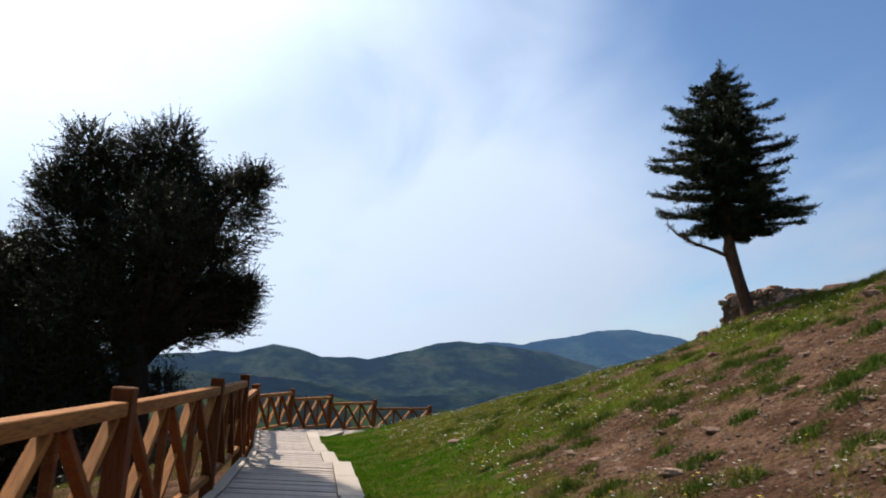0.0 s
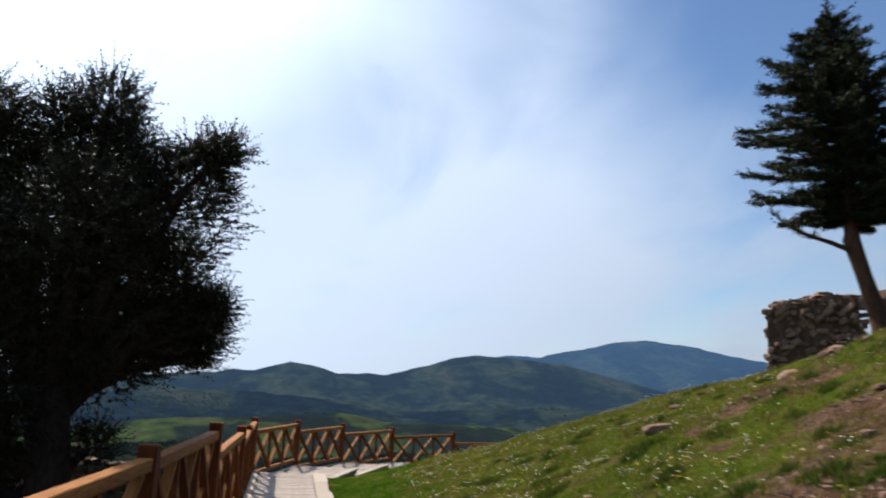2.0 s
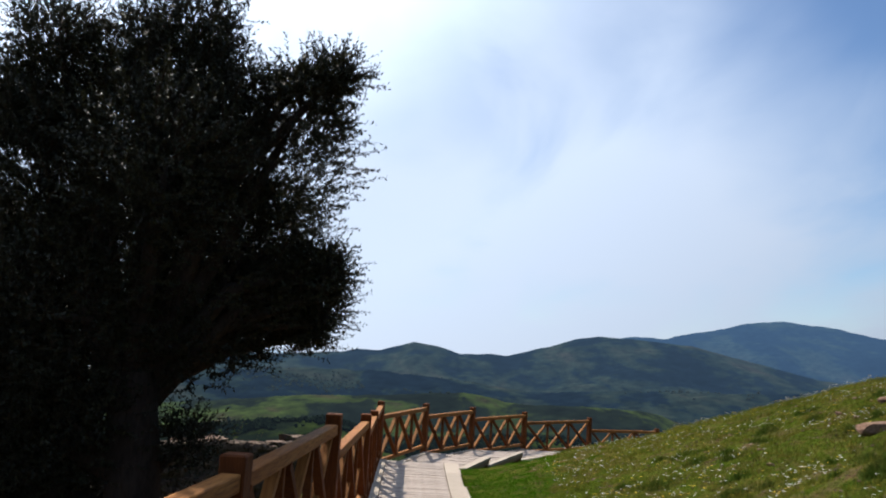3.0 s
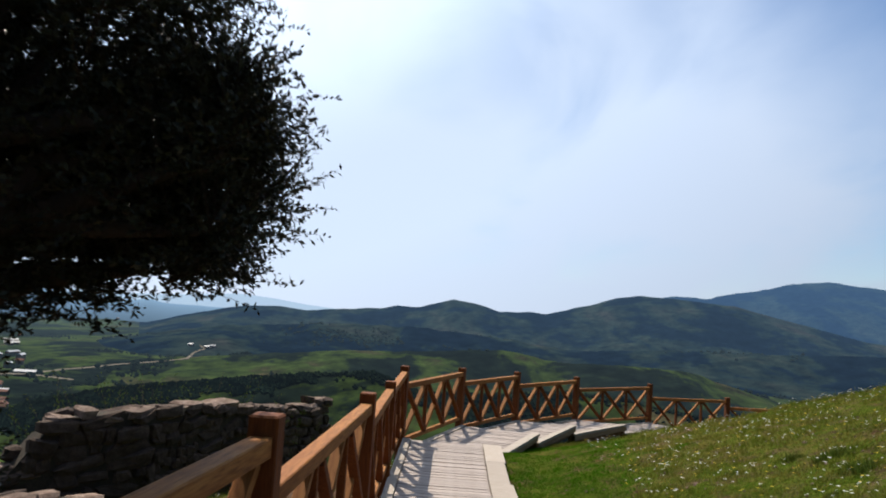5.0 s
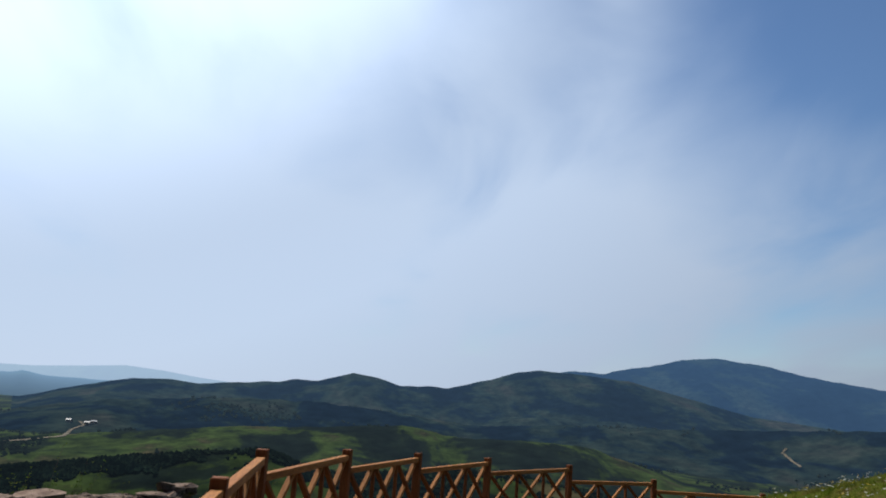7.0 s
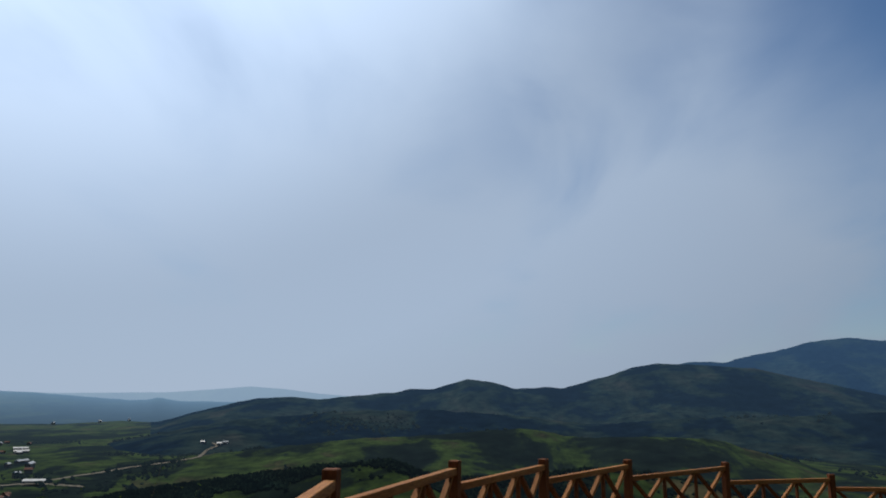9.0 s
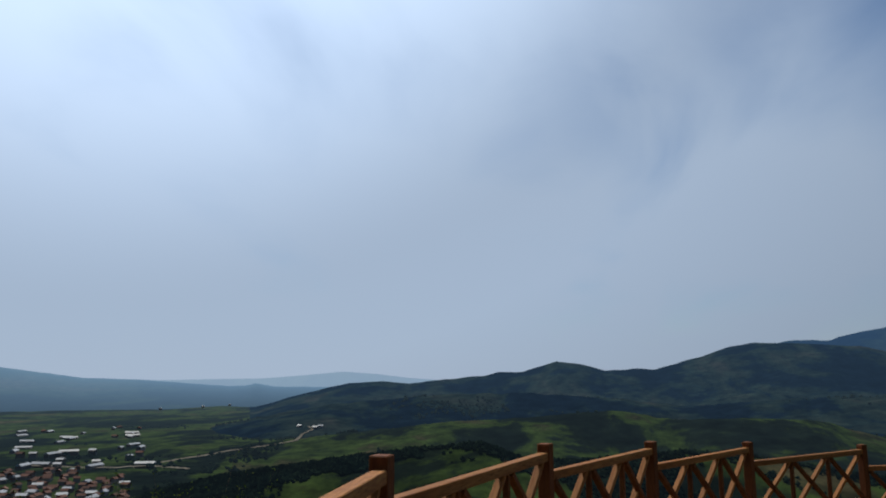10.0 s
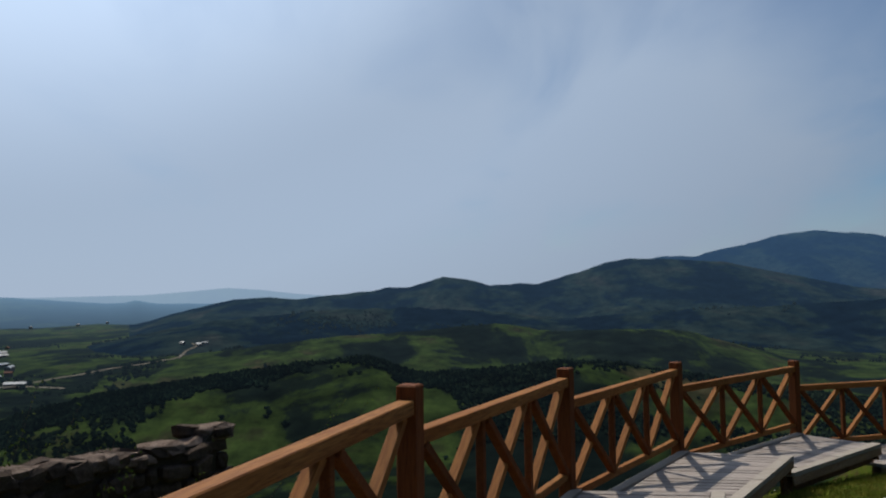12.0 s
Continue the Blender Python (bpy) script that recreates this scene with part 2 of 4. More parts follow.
# ---------------------------------------------------------------- mesh helpers
def part(name, bm, mat, parent=None, label=""):
    me = bpy.data.meshes.new(name)
    bm.to_mesh(me)
    bm.free()
    me.materials.append(mat)
    ob = new(name, me)
    ob.parent = parent
    if label:
        ob["label"] = label
    return ob


def raw(name, verts, faces, mat, parent=None, smooth=False):
    me = bpy.data.meshes.new(name)
    me.from_pydata([tuple(v) for v in verts], [], [tuple(f) for f in faces])
    me.update()
    me.materials.append(mat)
    if smooth:
        me.polygons.foreach_set("use_smooth", [True] * len(me.polygons))
    ob = new(name, me)
    ob.parent = parent
    return ob


def quads(name, v, mat, parent=None, tri=False):
    """A mesh of loose quads (n, 4, 3) or triangles (n, 3, 3)."""
    k = v.shape[1]
    n = len(v)
    me = bpy.data.meshes.new(name)
    me.vertices.add(n * k)
    me.vertices.foreach_set("co", v.reshape(-1).astype(np.float32))
    me.loops.add(n * k)
    me.loops.foreach_set("vertex_index", np.arange(n * k, dtype=np.int32))
    me.polygons.add(n)
    me.polygons.foreach_set("loop_start", np.arange(0, n * k, k, dtype=np.int32))
    me.update(calc_edges=True)
    me.materials.append(mat)
    ob = new(name, me)
    ob.parent = parent
    return ob


def empty(name, at=(0, 0, 0)):
    ob = new(name)
    ob.empty_display_size = 0.2
    ob.location = at
    return ob


def box_bm(sx, sy, sz, bevel=0.0, bm=None, m=None):
    bm = bm or bmesh.new()
    r = bmesh.ops.create_cube(bm, size=1.0, matrix=(m or Matrix()) @ Matrix.Diagonal((sx, sy, sz, 1)))
    if bevel:
        edges = list({e for v in r["verts"] for e in v.link_edges})
        bmesh.ops.bevel(bm, geom=edges, offset=bevel, segments=1, affect="EDGES")
    return bm


def beam(name, a, b, width, height, mat, parent, bevel=0.006):
    """A sawn timber from a to b; its local x runs along it."""
    a, b = Vector(a), Vector(b)
    d = b - a
    x = d.normalized()
    up = Vector((0, 0, 1))
    y = up.cross(x).normalized()
    z = x.cross(y)
    ob = part(name, box_bm(d.length, width, height, bevel), mat, parent)
    ob.matrix_local = Matrix.Translation((a + b) / 2) @ Matrix((x, y, z)).transposed().to_4x4()
    return ob


def tube(points, radii, sides=8, bm=None):
    bm = bm or bmesh.new()
    rings = []
    for i, p in enumerate(points):
        p = Vector(p)
        d = (Vector(points[min(i + 1, len(points) - 1)]) - Vector(points[max(i - 1, 0)])).normalized()
        q = d.to_track_quat("Z", "Y")
        rings.append([bm.verts.new(p + q @ Vector((math.cos(k * math.tau / sides) * radii[i], math.sin(k * math.tau / sides) * radii[i], 0))) for k in range(sides)])
    for r0, r1 in zip(rings, rings[1:]):
        for k in range(sides):
            f = bm.faces.new((r0[k], r0[(k + 1) % sides], r1[(k + 1) % sides], r1[k]))
            f.smooth = True
    bm.faces.new(rings[-1])
    return bm


def rock_bm(size, seed, cuts=2, rough=0.28):
    rnd = random.Random(seed)
    bm = bmesh.new()
    bmesh.ops.create_icosphere(bm, subdivisions=cuts, radius=0.5)
    off = Vector((rnd.uniform(-50, 50), rnd.uniform(-50, 50), rnd.uniform(-50, 50)))
    for v in bm.verts:
        n = noise.noise(v.co * 1.9 + off) + 0.5 * noise.noise(v.co * 4.3 + off)
        v.co *= 1 + rough * n
        v.co = Vector([max(-0.40, min(0.40, c)) for c in v.co])
        v.co = Vector((v.co.x * size[0], v.co.y * size[1], v.co.z * size[2])) * 1.2
    return bm


def stone_bm(sx, sy, sz, seed):
    """A roughly squared wall stone, with broken corners and an uneven face."""
    rnd = random.Random(seed)
    bm = bmesh.new()
    bmesh.ops.create_cube(bm, size=1.0)
    bmesh.ops.bevel(bm, geom=list(bm.edges), offset=0.19, segments=1, affect="EDGES")
    for v in bm.verts:
        v.co += Vector((rnd.uniform(-0.10, 0.10), rnd.uniform(-0.10, 0.10), rnd.uniform(-0.10, 0.10)))
        v.co = Vector((v.co.x * sx, v.co.y * sy, v.co.z * sz))
    return bm


# ---------------------------------------------------------------- plan
# posts of the railing: x, y, level of the platform that ends at the post
POSTS = [(-2.1, -26.6, 0.37), (-1.7, -23.7, 0.37), (-1.3, -20.8, 0.37), (-0.95, -17.9, 0.37), (-0.60, -14.9, 0.37), (-0.27, -11.6, 0.37), (-0.08, -8.87, 0.37), (0.02, -5.72, 0.15), (0.0, -2.88, 0.0),
         (0.0, 0.03, -0.01), (0.96, 3.18, -0.19), (2.29, 5.84, -0.37), (4.10, 8.43, -0.57), (6.62, 10.68, -0.78), (9.13, 11.35, -1.07), (12.1, 11.2, -1.25)]
# the far edge of the walk, opposite each post
EDGE = [(-0.35, -26.9), (0.1, -23.9), (0.5, -20.9), (0.85, -18.0), (1.1, -14.95), (1.3, -11.7), (1.45, -8.9), (1.5, -5.72), (1.5, -2.88), (1.55, -0.1), (2.5, 2.75), (3.7, 5.7), (5.4, 8.05), (7.4, 9.7), (9.5, 10.0), (12.1, 9.9)]


def lerp_table(t, table):
    if t <= table[0][0]:
        return table[0][1]
    for (a, u), (b, v) in zip(table, table[1:]):
        if t <= b:
            return u + (v - u) * (t - a) / (b - a)
    return table[-1][1]


EDGE_X = [(-40, 0.3), (-20, 0.75), (-11.7, 1.3), (-8.9, 1.45), (0, 1.55), (2.75, 2.5), (5.7, 3.7), (8.05, 5.4), (9.7, 7.4), (10.0, 9.5), (10.8, 14.0), (14, 20)]
LEFT_X = [(-40, -2), (-20, -0.95), (-11.6, -0.27), (0, 0.0), (3.2, 0.94), (5.85, 2.27), (8.41, 4.06), (10.69, 6.6), (12, 12), (16, 20)]
LEVEL = [(-40, 0.30), (-9.2, 0.30), (-8.5, 0.07), (-6, 0.05), (-5.4, -0.08), (-0.2, -0.10), (0.4, -0.29), (2.0, -0.40), (4.5, -0.62), (6.4, -0.85), (8.7, -1.06), (11, -1.35), (16, -2.2), (40, -9.0)]
SLOPE = [(-40, 0.50), (-12, 0.50), (-9, 0.462), (-7.3, 0.385), (-4, 0.375), (-1.5, 0.315), (0, 0.26), (4, 0.17), (9, 0.08), (16, 0.0)]


def smooth(a, b, t):
    t = max(0.0, min(1.0, (t - a) / (b - a)))
    return t * t * (3 - 2 * t)


def near_height(x, y):
    base = lerp_table(y, LEVEL)
    xr, xl = lerp_table(y, EDGE_X), lerp_table(y, LEFT_X)
    if x > xr - 0.15:
        u = max(0.0, x - xr)
        rise = lerp_table(y, SLOPE) * (u - 0.55 * (1 - math.exp(-u / 0.55)))
        rise = rise if rise < 3.0 else 3.0 + 1.5 * (1 - math.exp(-(rise - 3.0) / 1.5))
        z = base + rise
        knoll = 7.2 * math.exp(-(((x - 30) / 8.5) ** 2 + ((y - 12.5) / 7.5) ** 2))
        z = max(z, -1.5 + knoll) if x > 12 else z
        bumps = 0.07 * noise.noise((x * 0.9, y * 0.9, 0)) + 0.04 * noise.noise((x * 2.7, y * 2.7, 3)) + 0.015 * noise.noise((x * 8, y * 8, 5))
        dip = 0.20 * smooth(7.9, 9.2, x) * smooth(-11.5, -9.6, y) * smooth(14, 11, x)
        return z + bumps * smooth(0.0, 1.2, u) - dip
    if x < xl:
        u = xl - x
        z = base - 0.30 - 0.24 * u - 0.03 * max(0.0, u - 3) ** 1.6
        return z + 0.10 * noise.noise((x * 0.7, y * 0.7, 1)) * smooth(0.0, 1.0, u)
    return base - 0.28


def height(x, y):
    r = math.hypot(x, y + 4)
    z = near_height(x, y)
    if r > 26:
        drop = -4.0 - 0.36 * (r - 26) + 0.00019 * (r - 26) ** 2 if r < 700 else -999
        far = max(-112.0, drop) + 3 * noise.noise((x * 0.012, y * 0.012, 7))
        k = smooth(26, 60, r)
        z = z * (1 - k) + far * k
        if r > 3000:
            z -= 8
    return z


def turf_amount(x, y):
    """1 on the meadow, near 0 on the bare slope."""
    xr = lerp_table(y, EDGE_X)
    if x < xr:
        return 0.62 - 0.42 * smooth(0.5, -2.5, y) * smooth(9, 5, lerp_table(y, LEFT_X) - x)
    bare = smooth(-11.3, -12.9, y + 0.12 * (x - 5)) * smooth(2.3, 3.3, x)
    worn = 0.75 * smooth(0.02, 0.35, noise.noise((x * 0.9, y * 0.9, 31))) * smooth(-8.0, -10.2, y) * smooth(4.2, 5.2, x)
    return 0.60 - 0.40 * max(bare, worn)


def build_ground():
    rings = [0.0]
    r = 0.28
    while r < 4900:
        rings.append(r)
        r += 0.28 if r < 16 else r * 0.05 if r < 600 else r * 0.09
    rings.append(4920)
    seg = 240
    cx, cy = 2.5, -8.0
    verts, turf, faces = [], [], []
    for r in rings[1:]:
        for k in range(seg):
            a = k * math.tau / seg
            x, y = cx + r * math.sin(a), cy + r * math.cos(a)
            verts.append((x, y, height(x, y)))
            turf.append(turf_amount(x, y) if r < 60 else 0.7)
    verts.append((cx, cy, height(cx, cy)))
    turf.append(turf_amount(cx, cy))
    last = len(verts) - 1
    for k in range(seg):
        faces.append((k, (k + 1) % seg, last)[::-1])
    for i in range(len(rings) - 2):
        for k in range(seg):
            faces.append((i * seg + k, i * seg + (k + 1) % seg, (i + 1) * seg + (k + 1) % seg, (i + 1) * seg + k)[::-1])
    ob = raw("ground", verts, faces, M["ground"], smooth=True)
    at = ob.data.attributes.new("turf", "FLOAT", "POINT")
    at.data.foreach_set("value", turf)
    tagged(ob, "grassy hillside with bare brown earth and scattered stones", "ground", kind="structure")
    return ob


ground = build_ground()


# ---------------------------------------------------------------- distance
def distance_material(name, stops, scale, haze, far, power=1.0, fine=0.03):
    """Fields and woods of a far landscape; the haze over them is emission growing with distance."""
    mat = bpy.data.materials.new(name)
    mat.use_nodes = True
    nt = mat.node_tree
    N, L = nt.nodes.new, nt.links.new
    bs = nt.nodes["Principled BSDF"]
    bs.inputs["Roughness"].default_value = 1.0
    bs.inputs["Specular IOR Level"].default_value = 0.0
    geo = N("ShaderNodeNewGeometry")
    mp = N("ShaderNodeMapping"); mp.inputs["Scale"].default_value = (1.0, 0.55, 1.6)
    L(geo.outputs["Position"], mp.inputs[0])
    n = N("ShaderNodeTexNoise"); n.inputs["Scale"].default_value = scale; n.inputs["Detail"].default_value = 9; n.inputs["Roughness"].default_value = 0.62; n.inputs["Distortion"].default_value = 0.4
    L(mp.outputs[0], n.inputs["Vector"])
    ramp = N("ShaderNodeValToRGB")
    ramp.color_ramp.elements[0].position, ramp.color_ramp.elements[0].color = stops[0][0], rgb(stops[0][1])
    ramp.color_ramp.elements[1].position, ramp.color_ramp.elements[1].color = stops[-1][0], rgb(stops[-1][1])
    for p, c in stops[1:-1]:
        ramp.color_ramp.elements.new(p).color = rgb(c)
    L(n.outputs[0], ramp.inputs[0])
    f = N("ShaderNodeTexNoise"); f.inputs["Scale"].default_value = fine; f.inputs["Detail"].default_value = 6; f.inputs["Roughness"].default_value = 0.7
    L(geo.outputs["Position"], f.inputs["Vector"])
    fr = N("ShaderNodeMapRange"); fr.inputs[1].default_value = 0.3; fr.inputs[2].default_value = 0.7; fr.inputs[3].default_value = 0.25; fr.inputs[4].default_value = 1.75
    L(f.outputs[0], fr.inputs[0])
    sc = N("ShaderNodeVectorMath"); sc.operation = "SCALE"
    L(ramp.outputs[0], sc.inputs[0]); L(fr.outputs[0], sc.inputs["Scale"])
    L(sc.outputs[0], bs.inputs["Base Color"])
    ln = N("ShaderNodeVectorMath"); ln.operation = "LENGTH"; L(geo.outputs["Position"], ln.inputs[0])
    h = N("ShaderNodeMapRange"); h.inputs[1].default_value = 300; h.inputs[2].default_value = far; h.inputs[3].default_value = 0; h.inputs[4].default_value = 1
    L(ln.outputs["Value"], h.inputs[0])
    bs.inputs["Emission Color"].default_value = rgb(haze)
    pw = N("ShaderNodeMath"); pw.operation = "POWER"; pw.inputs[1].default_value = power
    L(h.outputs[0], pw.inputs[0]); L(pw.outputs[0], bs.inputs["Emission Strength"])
    return mat


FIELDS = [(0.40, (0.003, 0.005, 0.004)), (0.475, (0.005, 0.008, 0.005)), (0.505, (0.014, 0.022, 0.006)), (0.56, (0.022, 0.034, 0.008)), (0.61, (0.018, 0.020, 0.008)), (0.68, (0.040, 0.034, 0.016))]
# scrub tones with the blue of the haze mixed into the colour
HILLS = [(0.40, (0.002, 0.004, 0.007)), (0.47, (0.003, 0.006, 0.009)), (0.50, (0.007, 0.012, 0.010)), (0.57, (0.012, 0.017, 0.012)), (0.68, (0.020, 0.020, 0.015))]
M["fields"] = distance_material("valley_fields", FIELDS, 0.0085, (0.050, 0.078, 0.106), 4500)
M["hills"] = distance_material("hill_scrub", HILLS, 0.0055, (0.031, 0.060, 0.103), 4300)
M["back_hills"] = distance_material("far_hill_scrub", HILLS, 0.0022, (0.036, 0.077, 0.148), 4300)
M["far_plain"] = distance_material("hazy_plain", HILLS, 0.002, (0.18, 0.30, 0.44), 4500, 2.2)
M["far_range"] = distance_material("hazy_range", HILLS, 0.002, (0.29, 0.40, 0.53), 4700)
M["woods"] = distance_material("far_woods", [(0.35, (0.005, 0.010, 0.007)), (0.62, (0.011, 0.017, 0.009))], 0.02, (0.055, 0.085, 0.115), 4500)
M["track"] = material("dirt_track", [(0.08775, 0.0768, 0.0585), (0.117, 0.1024, 0.08048), (0.06946, 0.0585, 0.04022)], 0.02, 0.2, 0.95, 0, coords="World")
M["house_wall"] = material("house_wall", [(0.1911, 0.1729, 0.1547), (0.2503, 0.2321, 0.2139), (0.1502, 0.132, 0.1137)], 0.1, 1, 0.9, 0, random_ob=0.3)
M["tile_roof"] = material("tile_roof", [(0.084, 0.03675, 0.02625), (0.1207, 0.06037, 0.042), (0.063, 0.02887, 0.021)], 0.1, 1, 0.9, 0, random_ob=0.35)
M["metal_roof"] = material("metal_roof", [(0.2558, 0.264, 0.2722), (0.297, 0.3053, 0.3135), (0.2063, 0.2145, 0.2269)], 0.1, 1, 0.5, 0, random_ob=0.2)

EYE_Z = 2.0
FLOOR = -108.0


SURFACES = []


def ridge_z(az, r, R, front, back, profile, seed, bumps, foot, crest):
    """Height of a range at a bearing and a distance."""
    s = (r - R) / (front if r < R else back)
    if abs(s) > 1:
        return -999.0
    el = lerp_table(az, profile)
    el += crest * noise.noise((az * 0.9, seed, 0)) + 0.4 * crest * noise.noise((az * 2.7, seed, 4))
    f = (1 - abs(s)) ** 1.15
    f = f * f * (3 - 2 * f) * 0.45 + f * 0.55
    a = radians(az)
    x, y = r * math.sin(a), r * math.cos(a)
    q = 900.0 / R
    spur = noise.noise((x * 0.0035 * q, y * 0.0035 * q, seed)) + 0.5 * noise.noise((x * 0.009 * q, y * 0.009 * q, seed + 9)) + 0.22 * noise.noise((x * 0.025 * q, y * 0.025 * q, seed + 5))
    top = EYE_Z + R * math.tan(radians(el))
    return foot + (top - foot) * min(1.0, max(0.0, f + bumps * spur * 4 * f * (1 - f)))


def valley_z(x, y):
    return FLOOR + 7 * noise.noise((x * 0.004, y * 0.004, 2)) + 6


def surface_z(az, r):
    a = radians(az)
    return max([valley_z(r * math.sin(a), r * math.cos(a))] + [ridge_z(az, r, *p) for p in SURFACES])


def meet(az, el):
    """Where a sight line from the viewpoint meets the far landscape."""
    r = 360.0
    while r < 3500 and surface_z(az, r) < EYE_Z + r * math.tan(radians(el)):
        r += 6
    a = radians(az)
    return r * math.sin(a), r * math.cos(a), surface_z(az, r)


def ridge(name, R, front, back, profile, az0, az1, mat, label, seed, bumps=0.12, foot=FLOOR - 4, step=0.35, crest=0.0):
    """A range of hills round the viewpoint; profile: the crest's angle above the level, by bearing."""
    cols = int((az1 - az0) / step) + 1
    rows_n = 64
    verts, faces = [], []
    SURFACES.append((R, front, back, profile, seed, bumps, foot, crest))
    for i in range(cols):
        az = az0 + (az1 - az0) * i / (cols - 1)
        for j in range(rows_n):
            s = -1 + 2 * j / (rows_n - 1)
            r = R + (front if s < 0 else back) * s * 0.9999
            a = radians(az)
            verts.append((r * math.sin(a), r * math.cos(a), ridge_z(az, r, R, front, back, profile, seed, bumps, foot, crest)))
    for i in range(cols - 1):
        for j in range(rows_n - 1):
            k = i * rows_n + j
            faces.append((k, k + 1, k + rows_n + 1, k + rows_n))
    ob = raw(name, verts, faces, mat, smooth=True)
    return tagged(ob, label, "hills", kind="structure")


def build_distance():
    # valley floor round the foot of the hill
    verts, faces = [], []
    radii = [330, 380, 440, 520, 620, 740, 880, 1050, 1250, 1500, 1800, 2200, 2700, 3300, 4000, 4800]
    seg = 180
    for r in radii:
        for k in range(seg):
            a = k * math.tau / seg
            x, y = r * math.sin(a), r * math.cos(a)
            z = valley_z(x, y) - (0 if r > 340 else 14)
            verts.append((x, y, z))
    for i in range(len(radii) - 1):
        for k in range(seg):
            faces.append((i * seg + k, (i + 1) * seg + k, (i + 1) * seg + (k + 1) % seg, i * seg + (k + 1) % seg))
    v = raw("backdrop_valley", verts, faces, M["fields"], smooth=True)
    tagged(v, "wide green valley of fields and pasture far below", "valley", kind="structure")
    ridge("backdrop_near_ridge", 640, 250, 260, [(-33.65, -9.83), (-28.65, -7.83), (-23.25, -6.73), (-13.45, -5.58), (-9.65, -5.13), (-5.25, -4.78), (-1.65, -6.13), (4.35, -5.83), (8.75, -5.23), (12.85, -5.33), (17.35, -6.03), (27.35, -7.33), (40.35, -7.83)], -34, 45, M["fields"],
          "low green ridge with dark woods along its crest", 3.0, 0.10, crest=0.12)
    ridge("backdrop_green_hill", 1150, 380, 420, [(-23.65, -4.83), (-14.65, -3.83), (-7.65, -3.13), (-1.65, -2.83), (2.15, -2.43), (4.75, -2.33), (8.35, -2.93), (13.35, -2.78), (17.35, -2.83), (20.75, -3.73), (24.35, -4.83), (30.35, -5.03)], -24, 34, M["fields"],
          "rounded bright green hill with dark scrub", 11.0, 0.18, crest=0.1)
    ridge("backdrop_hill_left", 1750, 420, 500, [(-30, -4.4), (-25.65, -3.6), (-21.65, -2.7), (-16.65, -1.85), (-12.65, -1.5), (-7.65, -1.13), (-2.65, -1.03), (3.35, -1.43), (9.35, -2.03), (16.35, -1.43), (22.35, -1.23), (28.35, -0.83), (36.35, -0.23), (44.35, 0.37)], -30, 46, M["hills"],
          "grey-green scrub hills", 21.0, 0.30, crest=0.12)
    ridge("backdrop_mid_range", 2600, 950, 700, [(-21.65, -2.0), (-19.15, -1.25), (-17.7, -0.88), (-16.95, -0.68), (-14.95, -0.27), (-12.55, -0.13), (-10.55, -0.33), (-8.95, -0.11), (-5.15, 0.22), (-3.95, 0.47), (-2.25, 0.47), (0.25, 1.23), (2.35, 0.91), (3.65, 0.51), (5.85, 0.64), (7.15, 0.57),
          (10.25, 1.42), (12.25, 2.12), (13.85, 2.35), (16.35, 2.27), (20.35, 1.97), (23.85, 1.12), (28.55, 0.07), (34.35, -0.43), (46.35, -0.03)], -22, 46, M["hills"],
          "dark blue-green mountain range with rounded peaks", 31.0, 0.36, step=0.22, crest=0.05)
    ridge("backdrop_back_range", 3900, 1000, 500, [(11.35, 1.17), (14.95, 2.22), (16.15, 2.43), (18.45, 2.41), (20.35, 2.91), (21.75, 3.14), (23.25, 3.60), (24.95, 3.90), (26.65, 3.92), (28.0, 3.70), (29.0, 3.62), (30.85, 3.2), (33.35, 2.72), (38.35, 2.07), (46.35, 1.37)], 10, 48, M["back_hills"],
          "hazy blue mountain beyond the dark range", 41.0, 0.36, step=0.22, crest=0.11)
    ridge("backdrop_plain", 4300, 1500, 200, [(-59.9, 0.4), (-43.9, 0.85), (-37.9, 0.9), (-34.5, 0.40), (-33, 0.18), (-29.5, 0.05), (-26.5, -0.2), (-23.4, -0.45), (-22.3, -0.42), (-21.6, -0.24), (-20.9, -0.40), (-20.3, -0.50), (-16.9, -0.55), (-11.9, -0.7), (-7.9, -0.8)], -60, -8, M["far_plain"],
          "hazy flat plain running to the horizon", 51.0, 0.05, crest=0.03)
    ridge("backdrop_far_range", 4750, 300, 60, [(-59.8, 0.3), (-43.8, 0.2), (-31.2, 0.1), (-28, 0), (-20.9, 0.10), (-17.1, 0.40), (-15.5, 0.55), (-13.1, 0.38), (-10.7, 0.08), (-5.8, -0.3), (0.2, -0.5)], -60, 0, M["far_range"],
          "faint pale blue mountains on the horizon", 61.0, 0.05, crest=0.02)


build_distance()


